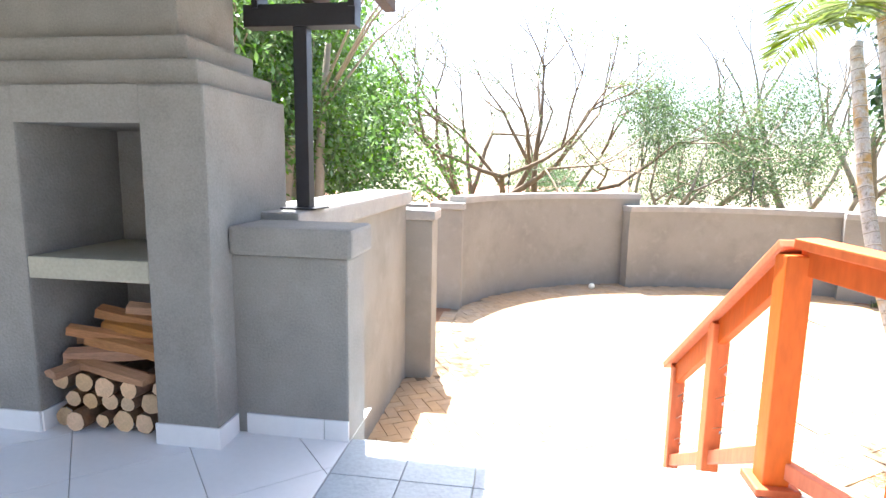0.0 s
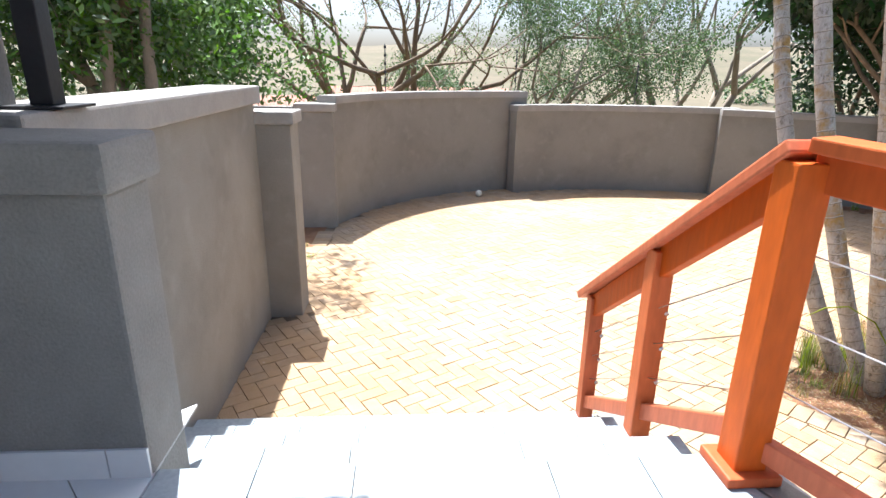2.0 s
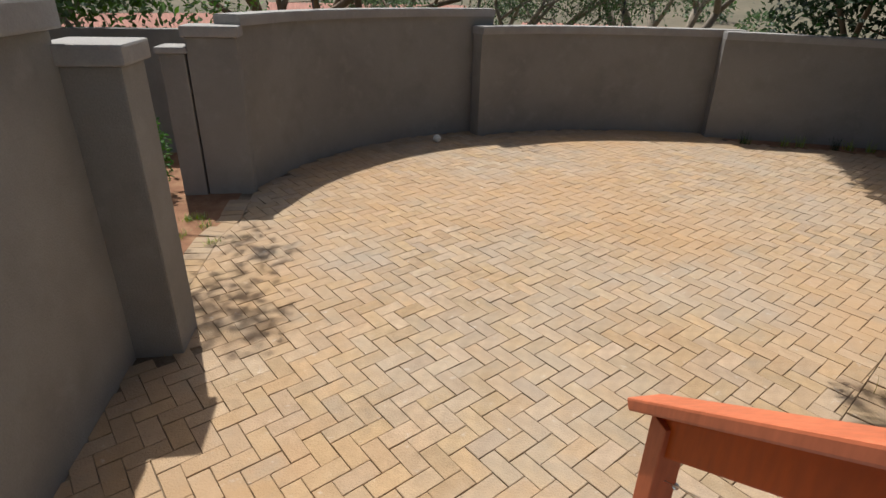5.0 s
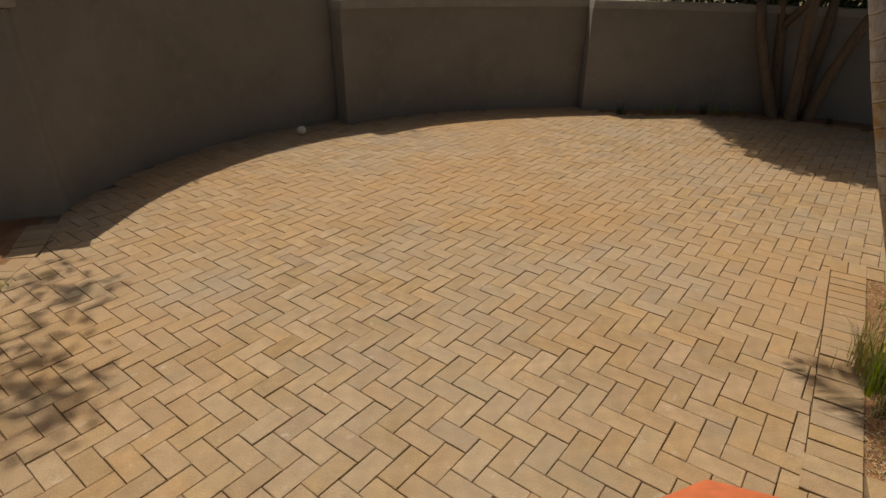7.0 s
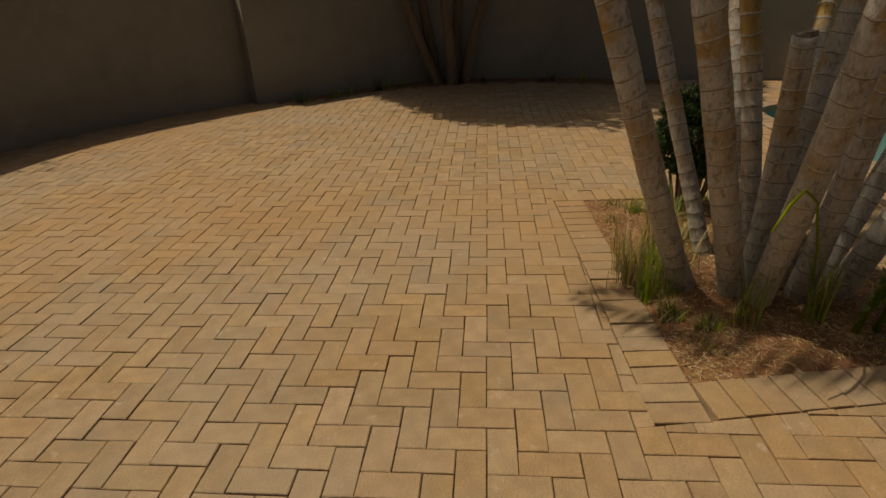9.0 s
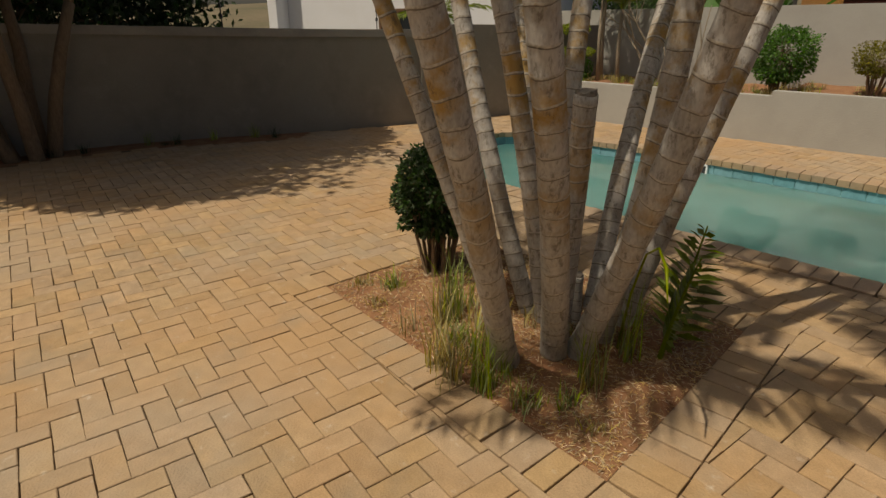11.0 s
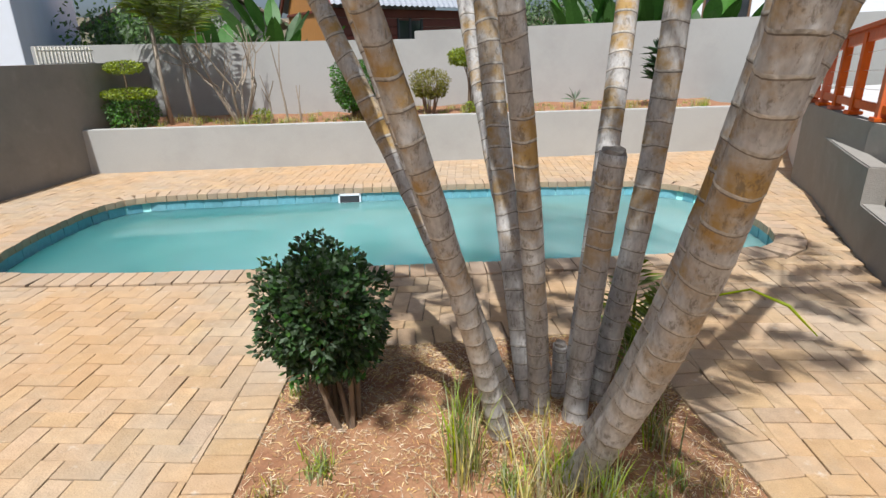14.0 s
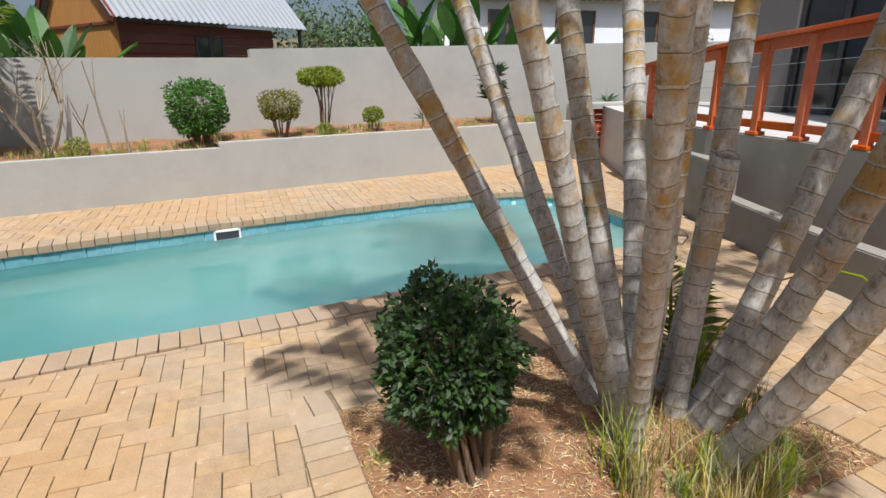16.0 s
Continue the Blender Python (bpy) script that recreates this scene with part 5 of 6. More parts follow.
tree("bare_tree", 12.0, 17.0, -1.2, 5, 3.3, 0.17, 4, M["leaf_pale"], 0, 0.1, 0.5, TR, "leafless grey tree with upswept branches beyond the wall", "bark_pale", 0.45, 0.5, 0.25)


def shades_wall_side(p):
    """Keeps the shade tree's crown only where its shadow lands beside the wall."""
    a, b = p.x + 0.068 * p.z, p.y - 0.483 * p.z
    n = noise.noise(p * 1.3) * 0.5
    return a > 6.7 + n * 0.6 and a - 6.8 > (b - 6.2) * 0.7 + n and p.z > 2.9 and b > 3.0 + n


tree("shade_tree", 8.95, 7.0, -0.1, 5, 2.1, 0.09, 3, M["leaf_deep"], 60000, 0.17, 1.25, random.Random(8), "dark multi-stemmed shade tree against the curved wall", "bark", 0.18, 0.5, 0.2, keep=shades_wall_side)
tree("dark_tree", 12.0, 9.6, -0.4, 5, 1.9, 0.12, 4, M["leaf_deep"], 22000, 0.16, 0.9, TR, "dense dark green tree behind the curved wall", "bark", 0.4, 0.55, 0.1)
tree("dark_tree", 13.0, 8.9, -0.4, 5, 1.8, 0.12, 4, M["leaf_deep"], 18000, 0.16, 0.9, TR, "dense dark green tree behind the curved wall", "bark", 0.4, 0.55, 0.1)
for k in range(26):
    a = radians(TR.uniform(-35, 60))
    r = TR.uniform(40, 130)
    x, y = r * math.sin(a), r * math.cos(a)
    bush("far_bush", x, y, ground_z(x, y), r * 0.03, r * 0.03, ground_z(x, y) + r * 0.018, r * 0.022, M["leaf_olive"], 420, TR, r * 0.008, "distant olive-green bush on the hillside", 3)


# ---- buildings beyond the walls ----
def gable_house(name, x, y, z, w, d, h, rise, rot, wall_m, roof_m, label, over=0.35, windows=(), corr=False):
    """A house w wide along its ridge and d deep. windows: (side, along, sill, width, height)."""
    e = empty(name, pose(x, y, z, 0, 0, rot))
    bm = bmesh.new()
    box(bm, -w / 2, w / 2, -d / 2, d / 2, -0.5, h)
    g = [bm.verts.new(p) for p in ((-w / 2, -d / 2, h), (-w / 2, d / 2, h), (-w / 2, 0, h + rise), (w / 2, -d / 2, h), (w / 2, d / 2, h), (w / 2, 0, h + rise))]
    bm.faces.new((g[0], g[2], g[1])), bm.faces.new((g[3], g[4], g[5]))
    part("wall", bm, wall_m, e)
    for s in (1, -1):
        bm = bmesh.new()
        n = int((w + 2 * over) / (0.076 if corr else 0.24)) * 2
        k = (d / 2 + over) / (d / 2)
        rows = []
        for i in range(n + 1):
            xx = -w / 2 - over + (w + 2 * over) * i / n
            zz = (0.012 if corr else 0.03) * (i % 2)
            rows.append((bm.verts.new((xx, 0, h + rise + 0.05 + zz)), bm.verts.new((xx, s * d / 2 * k, h + rise - rise * k + 0.05 + zz))))
        for a, b in zip(rows, rows[1:]):
            bm.faces.new((a[0], b[0], b[1], a[1]))
        rf = part("roof", bm, roof_m, e)
        rf.modifiers.new("thickness", "SOLIDIFY").thickness = 0.06
    for s, a, sill, ww, hh in windows:
        win = empty("window")
        win.parent = e
        yf = s * d / 2
        part("pane", boxes((a - ww / 2, a + ww / 2, min(yf, yf + s * 0.02), max(yf, yf + s * 0.02), sill, sill + hh)), M["glass_dark"], win)
        bm = boxes(*[(a + q - 0.03, a + q + 0.03, min(yf, yf + s * 0.05), max(yf, yf + s * 0.05), sill, sill + hh) for q in (-ww / 2, 0, ww / 2)])
        box(bm, a - ww / 2 - 0.03, a + ww / 2 + 0.03, min(yf, yf + s * 0.055), max(yf, yf + s * 0.055), sill - 0.04, sill)
        box(bm, a - ww / 2 - 0.03, a + ww / 2 + 0.03, min(yf, yf + s * 0.055), max(yf, yf + s * 0.055), sill + hh, sill + hh + 0.04)
        part("frame", bm, M["frame_brown"], win)
    return tagged(e, label, "house")


gable_house("red_roof_house", -3.0, 37, ground_z(-3, 37) + 0.0, 10, 7, 2.7, 1.7, 12, M["brick_far"], M["roof_red"], "brown brick house with a red tiled gable roof downhill")
gable_house("red_roof_house", 7.5, 38, ground_z(7.5, 38) + 0.3, 11, 8, 2.7, 2.0, -8, M["white_wall"], M["roof_red"], "white house with a red tiled gable roof downhill")
gable_house("red_roof_house", 22, 36, ground_z(22, 36), 9, 7, 2.7, 1.7, -30, M["brick_far"], M["roof_red"], "brown brick house with a red tiled gable roof downhill")

hut = empty("log_cabin", pose(11.52, -9.52, -0.2, 0, 0, 56))
tagged(hut, "dark red log cabin with a grey corrugated roof and varnished gable", "cabin")
for k in range(12):
    part("log_board", boxes((-2.0, 2.0, 1.35, 1.47, 0.15 + k * 0.21, 0.355 + k * 0.21), bevel=0.03), M["hut_log"], hut)
part("back_wall", boxes((-2.0, 2.0, -1.6, -1.5, 0.0, 2.6)), M["hut_log"], hut)
bm = bmesh.new()
f = bm.faces.new([bm.verts.new(p) for p in ((2.0, 1.5, 0.1), (2.0, -1.6, 0.1), (2.0, -1.6, 2.75), (2.0, -0.05, 4.5), (2.0, 1.5, 2.75))])
r = bmesh.ops.extrude_face_region(bm, geom=[f])
bmesh.ops.translate(bm, vec=(0.06, 0, 0), verts=[v for v in r["geom"] if isinstance(v, bmesh.types.BMVert)])
bmesh.ops.recalc_face_normals(bm, faces=bm.faces)
part("gable", bm, M["hut_gable"], hut, "varnished yellow-brown gable boarding")
part("gable_trim", boxes((2.055, 2.1, -1.6, 1.5, 2.6, 2.66)), M["hut_log"], hut)
for s in (1, -1):
    bm = bmesh.new()
    rows = []
    for i in range(130):
        xx = -2.9 + 5.15 * i / 129
        zz = 0.016 * math.sin(i * math.pi / 2)
        rows.append((bm.verts.new((xx, -0.05, 4.6 + zz)), bm.verts.new((xx, -0.05 + s * 1.85, 2.72 + zz))))
    for a, b in zip(rows, rows[1:]):
        bm.faces.new((a[0], b[0], b[1], a[1]))
    rf = part("roof", bm, M["roof_metal"], hut, "grey corrugated metal roof")
    rf.modifiers.new("thickness", "SOLIDIFY").thickness = 0.01
    bm = bmesh.new()
    beam(bm, (2.2, -0.05, 4.54), (2.2, -0.05 + s * 1.85, 2.66), 0.05, 0.14, 0.004)
    part("bargeboard", bm, M["hut_log"], hut)
part("post", boxes((-2.8, -2.73, 1.6, 1.67, 0, 2.72)), M["frame_dark"], hut)
win = empty("window")
win.parent = hut
part("pane", boxes((-0.45, 0.25, 1.475, 1.485, 1.6, 2.4)), M["glass_dark"], win)
part("frame", boxes(*[(q - 0.03, q + 0.03, 1.475, 1.5, 1.55, 2.45) for q in (-0.45, -0.1, 0.25)]), M["frame_dark"], win)

gable_house("white_bungalow", 0.2, -17.2, -0.6, 11, 6, 4.3, 1.6, 12, M["white_wall"], M["roof_brown"], "white rendered bungalow with a weathered tiled roof behind the wall", 0.4,
            [(1, 3.2, 2.5, 1.2, 1.3), (1, 0.9, 2.5, 1.3, 1.3), (1, -2.0, 2.5, 1.2, 1.3)])
wh = empty("white_house", pose(14.36, -1.57, -0.4, 0, 0, 50))
tagged(wh, "tall white rendered neighbouring house with a brown window", "house")
part("wall", boxes((0, 7.3, -12, 0, -0.5, 7.0), bevel=0.02), M["white_wall"], wh)
part("buttress", boxes((7.0, 7.3, 0.002, 0.5, -0.5, 7.0), bevel=0.02), M["white_wall"], wh)
win = empty("window")
win.parent = wh
part("pane", boxes((2.5, 4.1, 0.0, 0.012, 1.5, 2.1)), M["glass_dark"], win)
for q in (2.5, 3.03, 3.57, 4.1):
    part("mullion", boxes((q - 0.035, q + 0.035, 0.0, 0.05, 1.5, 2.1)), M["frame_brown"], win)
part("head", boxes((2.46, 4.14, 0.0, 0.06, 2.1, 2.17)), M["frame_brown"], win)
part("sill", boxes((2.4, 4.2, 0.0, 0.12, 1.44, 1.5)), M["white_wall"], win)
pf_ = empty("palisade_fence", pose(10.6, 0.6, 1.3, 0, 0, -69))
tagged(pf_, "short white steel palisade fence on the grey wall", "fence")
for k in range(16):
    part("pale", boxes((0.3 + k * 0.07, 0.325 + k * 0.07, 0.2, 0.215, 0, 0.3)), M["ball"], pf_)
for z in (0.08, 0.24):
    part("rail", boxes((0.28, 1.4, 0.186, 0.2, z, z + 0.02)), M["ball"], pf_)

# big strelitzia and palms behind the back wall
def banana(x, y, z, n, h, rng):
    e = empty("strelitzia", Matrix.Translation((x, y, z)))
    lv, st = ([], []), ([], [])
    for k in range(n):
        a = k * 2.4 + rng.uniform(-0.4, 0.4)
        lean = rng.uniform(0.1, 0.55)
        t = Vector((math.cos(a) * lean * h * 0.6, math.sin(a) * lean * h * 0.6, h * rng.uniform(0.55, 0.85)))
        join(st, tube([(0, 0, 0), t * 0.5 + Vector((0, 0, 0.1)), t], [0.04, 0.03, 0.015], 5))
        d = (t.normalized() + Vector((math.cos(a) * 0.3, math.sin(a) * 0.3, 0))).normalized()
        side = d.cross(Vector((0, 0, 1))).normalized()
        m = 8
        ll = rng.uniform(0.8, 1.3)
        prev_ = None
        p = t.copy()
        for i in range(m + 1):
            w = 0.17 * math.sin(math.pi * (0.08 + 0.9 * i / m)) + 0.01
            i0 = len(lv[0])
            lv[0].extend((p + side * w + Vector((0, 0, 0.05)), p.copy(), p - side * w + Vector((0, 0, 0.05))))
            if prev_ is not None:
                lv[1].extend(((prev_, prev_ + 1, i0 + 1, i0), (prev_ + 1, prev_ + 2, i0 + 2, i0 + 1)))
            prev_ = i0
            d = (d + Vector((0, 0, -0.06))).normalized()
            p = p + d * ll / m
    raw("stalk_cluster", *st, M["leaf_hedge"], e)
    raw("foliage", *lv, M["leaf_big"], e)
    return tagged(e, "large green strelitzia with broad paddle leaves behind the wall", "plant", "strelitzias")


M["leaf_big"] = leafmat("paddle_leaf", (0.06, 0.15, 0.03), 0.3)
for x, y, h in ((12.9, -4.8, 2.2), (11.9, -5.4, 2.7), (5.6, -7.8, 2.9), (4.9, -8.2, 3.2), (4.2, -8.0, 2.8), (3.2, -8.6, 2.6)):
    banana(x, y, -0.35, 12, h, TR)
M["leaf_red"] = leafmat("dark_red_leaf", (0.09, 0.02, 0.02), 0.3)
bush("red_shrub", -0.9, -8.6, -0.35, 0.6, 0.6, 1.95, 0.45, M["leaf_red"], 1500, TR, 0.06, "dark red-leaved shrub behind the back wall", 6)
gable_house("tiled_house", 19.8, -10.6, -0.6, 8, 5, 2.9, 1.3, -42, M["plaster_pale"], M["roof_brown"], "low plastered house with a weathered brown tiled roof")
tree("leafy_tree", 16.5, -6.5, -0.4, 4, 1.15, 0.1, 4, M["leaf_tree"], 7000, 0.15, 0.8, TR, "leafy green garden tree behind the back wall", "bark", 0.45, 0.55, 0.1)
tree("leafy_tree", 14.5, -6.0, -0.4, 4, 1.3, 0.1, 3, M["leaf_olive"], 7000, 0.14, 0.8, TR, "grey-green garden tree behind the back wall", "bark", 0.4, 0.55, 0.1)
tree("leafy_tree", 8.0, -14.0, -0.4, 4, 1.5, 0.1, 3, M["leaf_olive"], 6000, 0.15, 0.9, TR, "leafy tree behind the log cabin", "bark", 0.4, 0.55, 0.1)
e = empty("young_palm", Matrix.Translation((12.3, 1.3, -0.35)))
v, f = tube([(0, 0, 0), (0.05, 0, 1.9)], [0.06, 0.04], 8)
raw("trunk", v, f, M["bark_pale"], e, True)
cv = ([], [])
for k in range(8):
    frond(cv, (0.05, 0, 1.9), k * 2.4, TR.uniform(0.2, 1.2), 1.1, TR, 18)
raw("crown", *cv, M["frond"], e)
tagged(e, "young palm with arching fronds beside the white house", "palm tree", "young palms")

# ---- own house behind the deck ----
hl = Vector((-0.95, -0.65)) - Vector((0.3, -3.4))
hm = pose(0.3, -3.4, 0, 0, 0, math.degrees(math.atan2(hl.y, hl.x)))
L = hl.length
bm = bmesh.new()
for s in ((0, 0.75, 0, 0.22, 0, 3.4), (2.5, L, 0, 0.22, 0, 3.4), (0.75, 2.5, 0, 0.22, 2.95, 3.4)):
    box(bm, *s)
structure(finish("wall_house", bm, M["house_wall"], matrix=hm), "grey plastered house wall behind the deck")
door = structure(empty("door_1", hm), "dark aluminium sliding glass door to the deck", "door")
part("pane", boxes((0.75, 2.5, 0.1, 0.11, DECK, 2.95)), M["glass_dark"], door)
part("frame", boxes(*[(q - 0.035, q + 0.035, 0.06, 0.15, DECK, 2.95) for q in (0.785, 1.35, 1.9, 2.465)], (0.75, 2.5, 0.06, 0.15, 2.88, 2.95), (0.75, 2.5, 0.06, 0.15, DECK, DECK + 0.06)), M["frame_dark"], door)

# ---- electric fence on the boundary walls ----
for line, s, zt in ((CURVE_1, 1.4, 1.79), (CURVE_1, 3.9, 1.79), (CURVE_2, 2.2, 1.59), (CURVE_3, 5.35, 1.42), (CURVE_3, 7.35, 1.38)):
    q, _a = along(line, s)
    off = Vector((q[0] - 4, q[1] - 3)).normalized() * 0.18
    e = empty("fence_stake", Matrix.Translation((q[0] + off.x, q[1] + off.y, zt)))
    v, f = tube([(0, 0, -0.2), (0, 0, 0.58)], [0.008, 0.008], 6)
    raw("rod", v, f, M["steel_black"], e, True)
    for k in range(5):
        bm = bmesh.new()
        bmesh.ops.create_cone(bm, cap_ends=True, segments=8, radius1=0.02, radius2=0.016, depth=0.04, matrix=Matrix.Translation((0, 0, 0.08 + k * 0.115)))
        part("insulator", bm, M["steel_black"], e)
    tagged(e, "black electric fence stake with insulators on the wall coping", "fence post", "electric fence")

# ---- pool edge ----
def ring_bricks(poly, d0, d1, width, z, material, parent, name, h=0.05, limit=10**9):
    """Header bricks round a closed line, set square to it."""
    per, pts = 0.0, poly + [poly[0]]
    seg = [math.dist(a, b) for a, b in zip(pts, pts[1:])]
    total = sum(seg)
    n = int(total / width)
    w = total / n
    bm = bmesh.new()
    box(bm, -w / 2 + 0.0025, w / 2 - 0.0025, d0, d1, -h, 0.0, 0.005)
    me = bpy.data.meshes.new(name)
    bm.to_mesh(me)
    bm.free()
    me.materials.append(material)
    rng = random.Random(3)
    for k in range(min(n, limit)):
        q, ang = along(pts, (k + 0.5) * w)
        o = new(name, me)
        o.matrix_world = pose(q[0], q[1], z + rng.uniform(-0.003, 0.003), rng.uniform(-1, 1), 0, ang + 180 + rng.uniform(-1, 1))
        o.parent = parent


ring_bricks(POOL, -0.03, 0.19, 0.108, 0.01, M["coping_brick"], pool, "coping_brick", 0.07)
ring_bricks(POOL, -0.012, 0.0, 0.2, -0.045, M["pool_tile"], pool, "waterline_tile", 0.14)
sk = empty("skimmer", pose(6.88, -0.197, -0.1, 0, 0, 27.7))
tagged(sk, "white-framed dark skimmer mouth in the pool wall", "skimmer")
part("mouth", boxes((-0.12, 0.12, 0.012, 0.04, -0.07, 0.03)), M["frame_dark"], sk)
part("frame", boxes((-0.13, -0.11, 0.01, 0.045, -0.08, 0.04), (0.11, 0.13, 0.01, 0.045, -0.08, 0.04), (-0.13, 0.13, 0.01, 0.045, -0.08, -0.06), (-0.13, 0.13, 0.01, 0.045, 0.02, 0.04)), M["white_wall"], sk)

# ---- herringbone paving ----
ANG = radians(-69.52)
ux, uy = Vector((math.cos(ANG), math.sin(ANG))), Vector((-math.sin(ANG), math.cos(ANG)))
ORG = Vector((2.879, 4.499))
PW, PLN, JT = 0.0999, 0.1997, 0.0035
BED_B = offset_closed(BED, 0.2)
POOL_B = offset_closed(POOL, 0.2)


def clip(poly, a, n):
    """The part of a convex polygon on the side of a to which n points."""
    out = []
    for i, p in enumerate(poly):
        q = poly[(i + 1) % len(poly)]
        dp, dq = (p - a) @ n, (q - a) @ n
        if dp >= 0:
            out.append(p)
        if (dp >= 0) != (dq >= 0):
            out.append(p + (q - p) * (dp / (dp - dq)))
    return out


def cut_by(poly, hole):
    c = sum(poly, Vector((0, 0))) / len(poly)
    best, bd = None, -1e9
    for i in range(len(hole)):
        a, b = Vector(hole[i]), Vector(hole[(i + 1) % len(hole)])
        t = (b - a).normalized()
        n = Vector((t.y, -t.x))
        d = (c - a) @ n
        if d > bd:
            best, bd = (a, n), d
    if bd > 0.25:
        return poly
    return clip(poly, best[0], best[1])


def area(poly):
    return abs(sum(p.x * q.y - p.y * q.x for p, q in zip(poly, poly[1:] + poly[:1]))) / 2


def brick_mesh(poly, dst, z, tilt, bev=0.0028, h=0.03):
    """A paver with a worn top edge, from its outline."""
    c = sum(poly, Vector((0, 0))) / len(poly)
    n = len(poly)
    k = len(dst[0])
    for sc, dz in ((1, -h), (1, -bev), (0, 0)):
        for p in poly:
            q = p if sc else p + (c - p).normalized() * bev * 1.5
            r = q - c
            dst[0].append((q.x, q.y, z + dz + r.x * tilt[0] + r.y * tilt[1]))
    for j in range(2):
        for i in range(n):
            dst[1].append((k + j * n + i, k + j * n + (i + 1) % n, k + (j + 1) * n + (i + 1) % n, k + (j + 1) * n + i))
    dst[1].append(tuple(k + 2 * n + i for i in range(n)))


GATE = [Vector((-0.02, 5.3)), Vector((-0.16, 6.05)), Vector((0.03, 6.9)), Vector((0.2, 7.3)), Vector((0.32, 8.0))]
HR = random.Random(9)
mass = ([], [])
near = []
full = Vector((PLN - JT, PW - JT))
yx0, yx1, yy0, yy1 = min(p[0] for p in YARD), max(p[0] for p in YARD), min(p[1] for p in YARD), max(p[1] for p in YARD)
for i in range(-130, 131):
    for j in range(-70, 71):
        # unit of the herringbone: one brick along, one across, shifted diagonally
        for kind in (0, 1):
            o = Vector(((i * 1 + j * 2) * PW, (i * 1 - j * 2) * PW))
            if kind == 0:
                rect = [o, o + Vector((PLN, 0)), o + Vector((PLN, PW)), o + Vector((0, PW))]
            else:
                o2 = o + Vector((0, PW))
                rect = [o2, o2 + Vector((PW, 0)), o2 + Vector((PW, PLN)), o2 + Vector((0, PLN))]
            cc = sum(rect, Vector((0, 0))) / 4
            w = ORG + ux * cc.x + uy * cc.y
            if not (yx0 < w.x < yx1 and yy0 < w.y < yy1) or not inside(w, YARD):
                continue
            rect = [cc + (p - cc) - Vector(((1 if p.x > cc.x else -1) * JT / 2, (1 if p.y > cc.y else -1) * JT / 2)) for p in rect]
            poly = [ORG + ux * p.x + uy * p.y for p in rect]
            q = cut_by(poly, BED_B)
            if 0.0003 < area(poly) - area(q):
                # what a clipped brick leaves beyond the bed's other edges
                rest = poly
                edges = []
                for a, b in zip(BED_B, BED_B[1:] + BED_B[:1]):
                    t_ = (Vector(b) - Vector(a)).normalized()
                    edges.append((Vector(a), Vector((t_.y, -t_.x))))
                edges.sort(key=lambda e: (e[0] - w) @ e[1])
                for k, (a, n_) in enumerate(edges):
                    bit = clip(rest, a, n_)
                    if k and len(bit) > 2 and area(bit) > 0.0003:
                        brick_mesh(bit, mass, 0.0, (0, 0))
                    rest = clip(rest, a, -n_)
                    if len(rest) < 3:
                        break
            q = cut_by(q, POOL_B) if len(q) > 2 else q
            if len(q) < 3 or area(q) < 0.0003:
                continue
            for a, b in zip(GATE, GATE[1:]):
                # cut where the border of the gate opening runs
                if len(q) > 2 and a.y - 0.1 < w.y < b.y + 0.1:
                    t_ = (b - a).normalized()
                    q = clip(q, a, Vector((t_.y, -t_.x)))
            if len(q) < 3 or area(q) < 0.0003:
                continue
            c_, s_ = math.cos(HR.gauss(0, 0.008)), HR.gauss(0, 0.008)
            m_, e_ = sum(q, Vector((0, 0))) / len(q), Vector((HR.gauss(0, 0.0007), HR.gauss(0, 0.0007)))
            q = [m_ + e_ + Vector(((p - m_).x * c_ - (p - m_).y * s_, (p - m_).x * s_ + (p - m_).y * c_)) for p in q]
            z = HR.uniform(-0.002, 0.002)
            tilt = (HR.uniform(-0.007, 0.007), HR.uniform(-0.007, 0.007))
            whole = area(q) > (PLN - JT) * (PW - JT) * 0.995
            if whole and 1.2 < w.x < 4.3 and 3.5 < w.y < 5.6 and len(near) < 300:
                near.append((w, kind, z, tilt))
            else:
                brick_mesh(q, mass, z, tilt)
tagged(raw("brick_field", *mass, M["paver_mass"], paving), "tan clay pavers laid in herringbone", kind="stuff")
one = ([], [])
brick_mesh([Vector((-full.x / 2, -full.y / 2)), Vector((full.x / 2, -full.y / 2)), Vector((full.x / 2, full.y / 2)), Vector((-full.x / 2, full.y / 2))], one, 0, (0, 0))
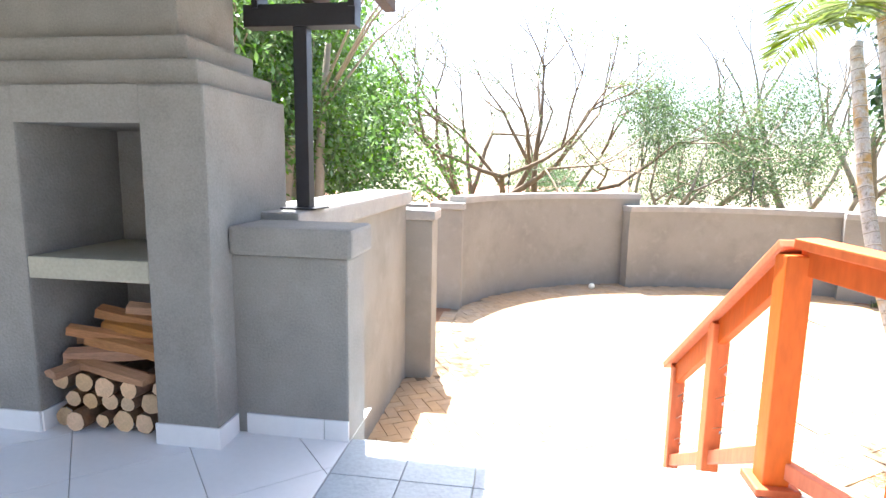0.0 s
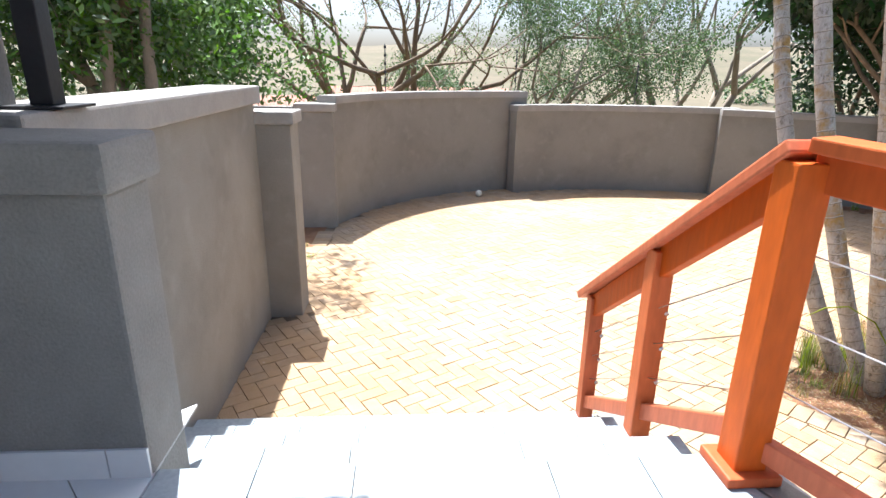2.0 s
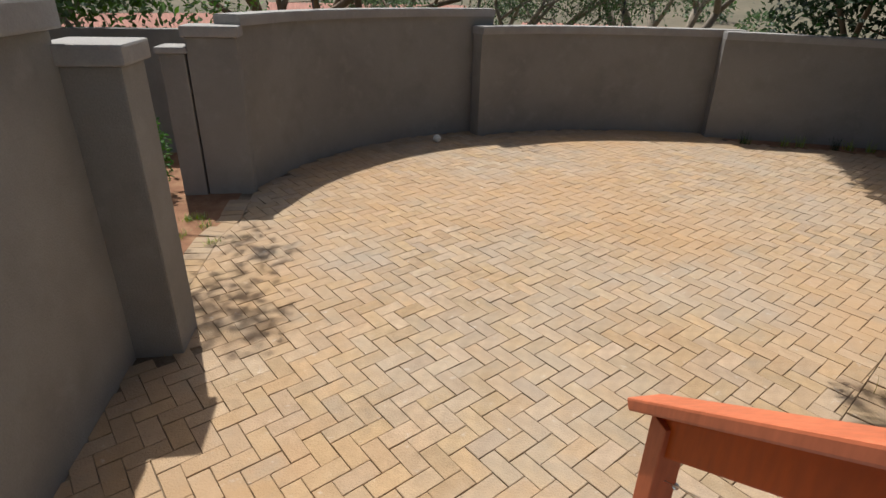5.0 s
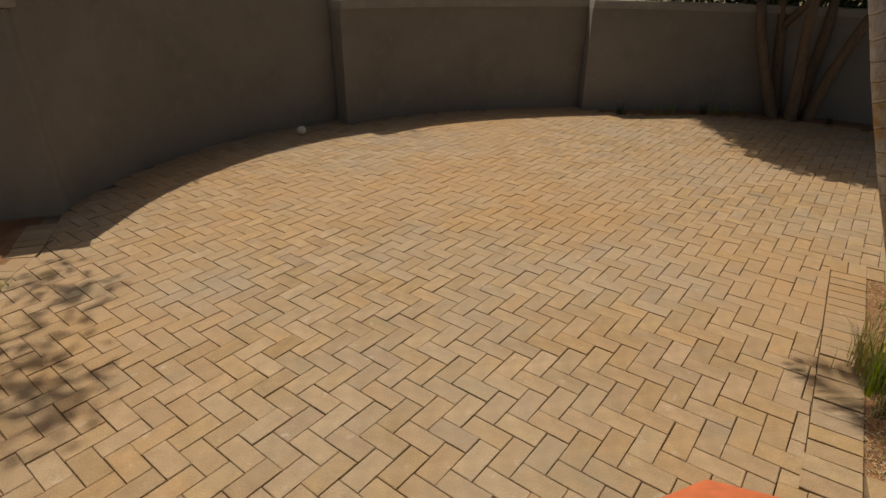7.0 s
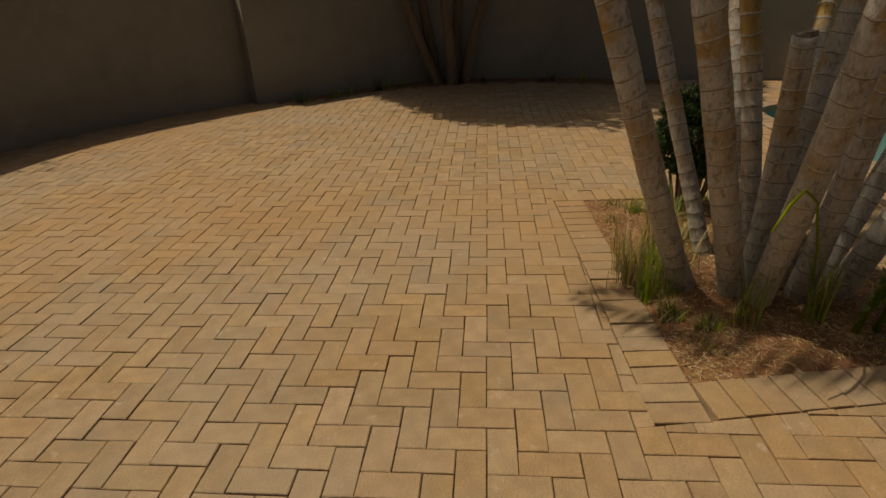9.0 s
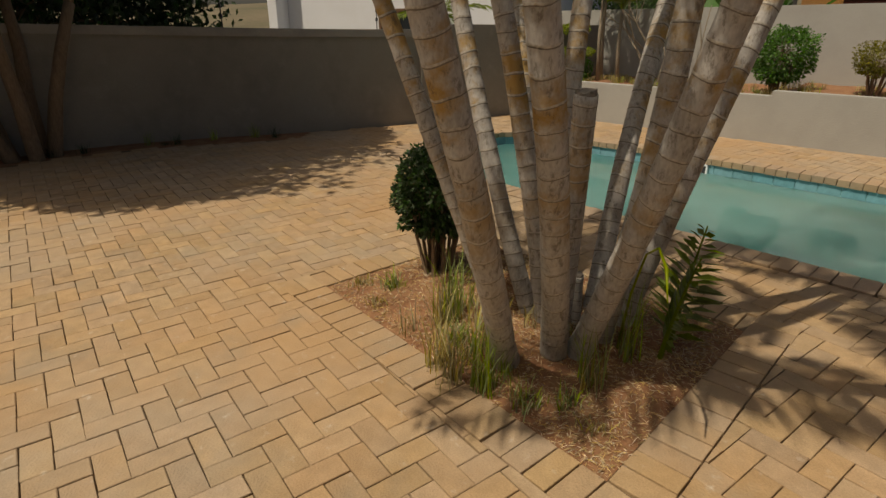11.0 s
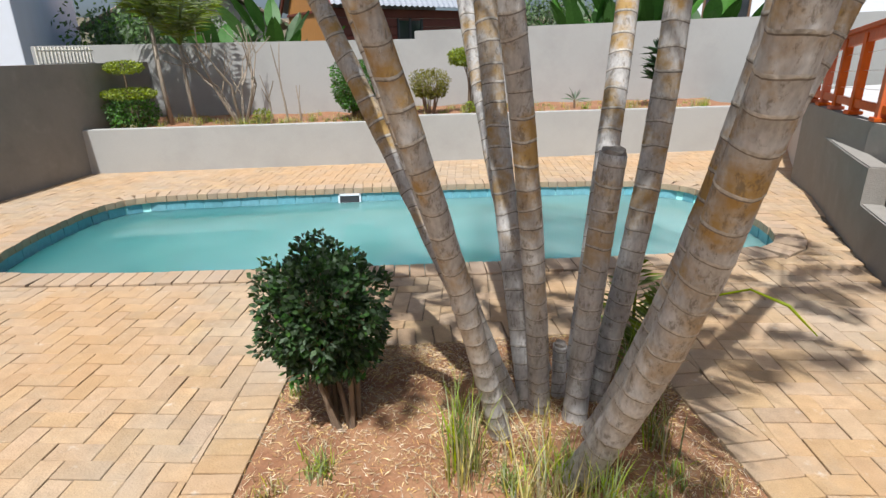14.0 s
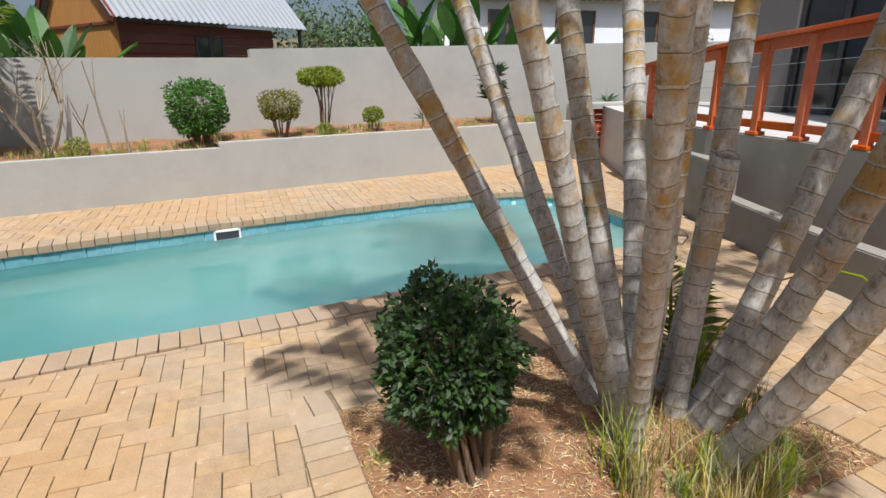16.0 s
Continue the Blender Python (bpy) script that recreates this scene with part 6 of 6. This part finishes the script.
bme = bpy.data.meshes.new("brick")
bme.from_pydata([tuple(v) for v in one[0]], [], one[1])
bme.materials.append(M["paver"])
for w, kind, z, tilt in near:
    o = new("brick", bme)
    o.matrix_world = pose(w.x + HR.gauss(0, 0.0007), w.y + HR.gauss(0, 0.0007), z, math.degrees(tilt[1]), -math.degrees(tilt[0]), -69.52 + 90 * kind + HR.gauss(0, 0.45))
    o.parent = paving
ring_bricks(BED, 0.005, 0.195, 0.098, 0.003, M["paver"], paving, "edging_brick", 0.05)
cb = ([], [])
brick_mesh([Vector((-0.1, -0.049)), Vector((0.1, -0.049)), Vector((0.1, 0.049)), Vector((-0.1, 0.049))], cb, 0, (0, 0))
cbm = bpy.data.meshes.new("corner_brick")
cbm.from_pydata([tuple(v) for v in cb[0]], [], cb[1])
cbm.materials.append(M["paver"])
for i in range(4):
    p, a, b = Vector(BED[i]), Vector(BED[i - 1]), Vector(BED[(i + 1) % 4])
    t0, t1 = (p - a).normalized(), (b - p).normalized()
    n1 = Vector((t1.y, -t1.x))
    for k in range(2):
        c = p + t0 * (0.055 + 0.104 * k) * 1.0 + t0 * 0.0 + Vector((t0.y, -t0.x)) * 0.105
        o = new("corner_brick", cbm)
        o.matrix_world = pose(c.x, c.y, 0.002, 0, 0, math.degrees(math.atan2(t0.y, t0.x)) + 90)
        o.parent = paving

# header bricks along the gate opening
gb = ([], [])
brick_mesh([Vector((-0.05, 0.0)), Vector((0.05, 0.0)), Vector((0.05, 0.2)), Vector((-0.05, 0.2))], gb, 0, (0, 0))
gbm = bpy.data.meshes.new("edging_brick")
gbm.from_pydata([tuple(v) for v in gb[0]], [], gb[1])
gbm.materials.append(M["paver"])
gate_line = [(p.x, p.y) for p in GATE]
for k in range(25):
    q, ang = along(gate_line, 0.05 + k * 0.1035)
    o = new("edging_brick", gbm)
    o.matrix_world = pose(q[0] - 0.003, q[1], HR.uniform(-0.003, 0.003), HR.uniform(-1, 1), 0, ang + HR.uniform(-1.5, 1.5))
    o.parent = paving
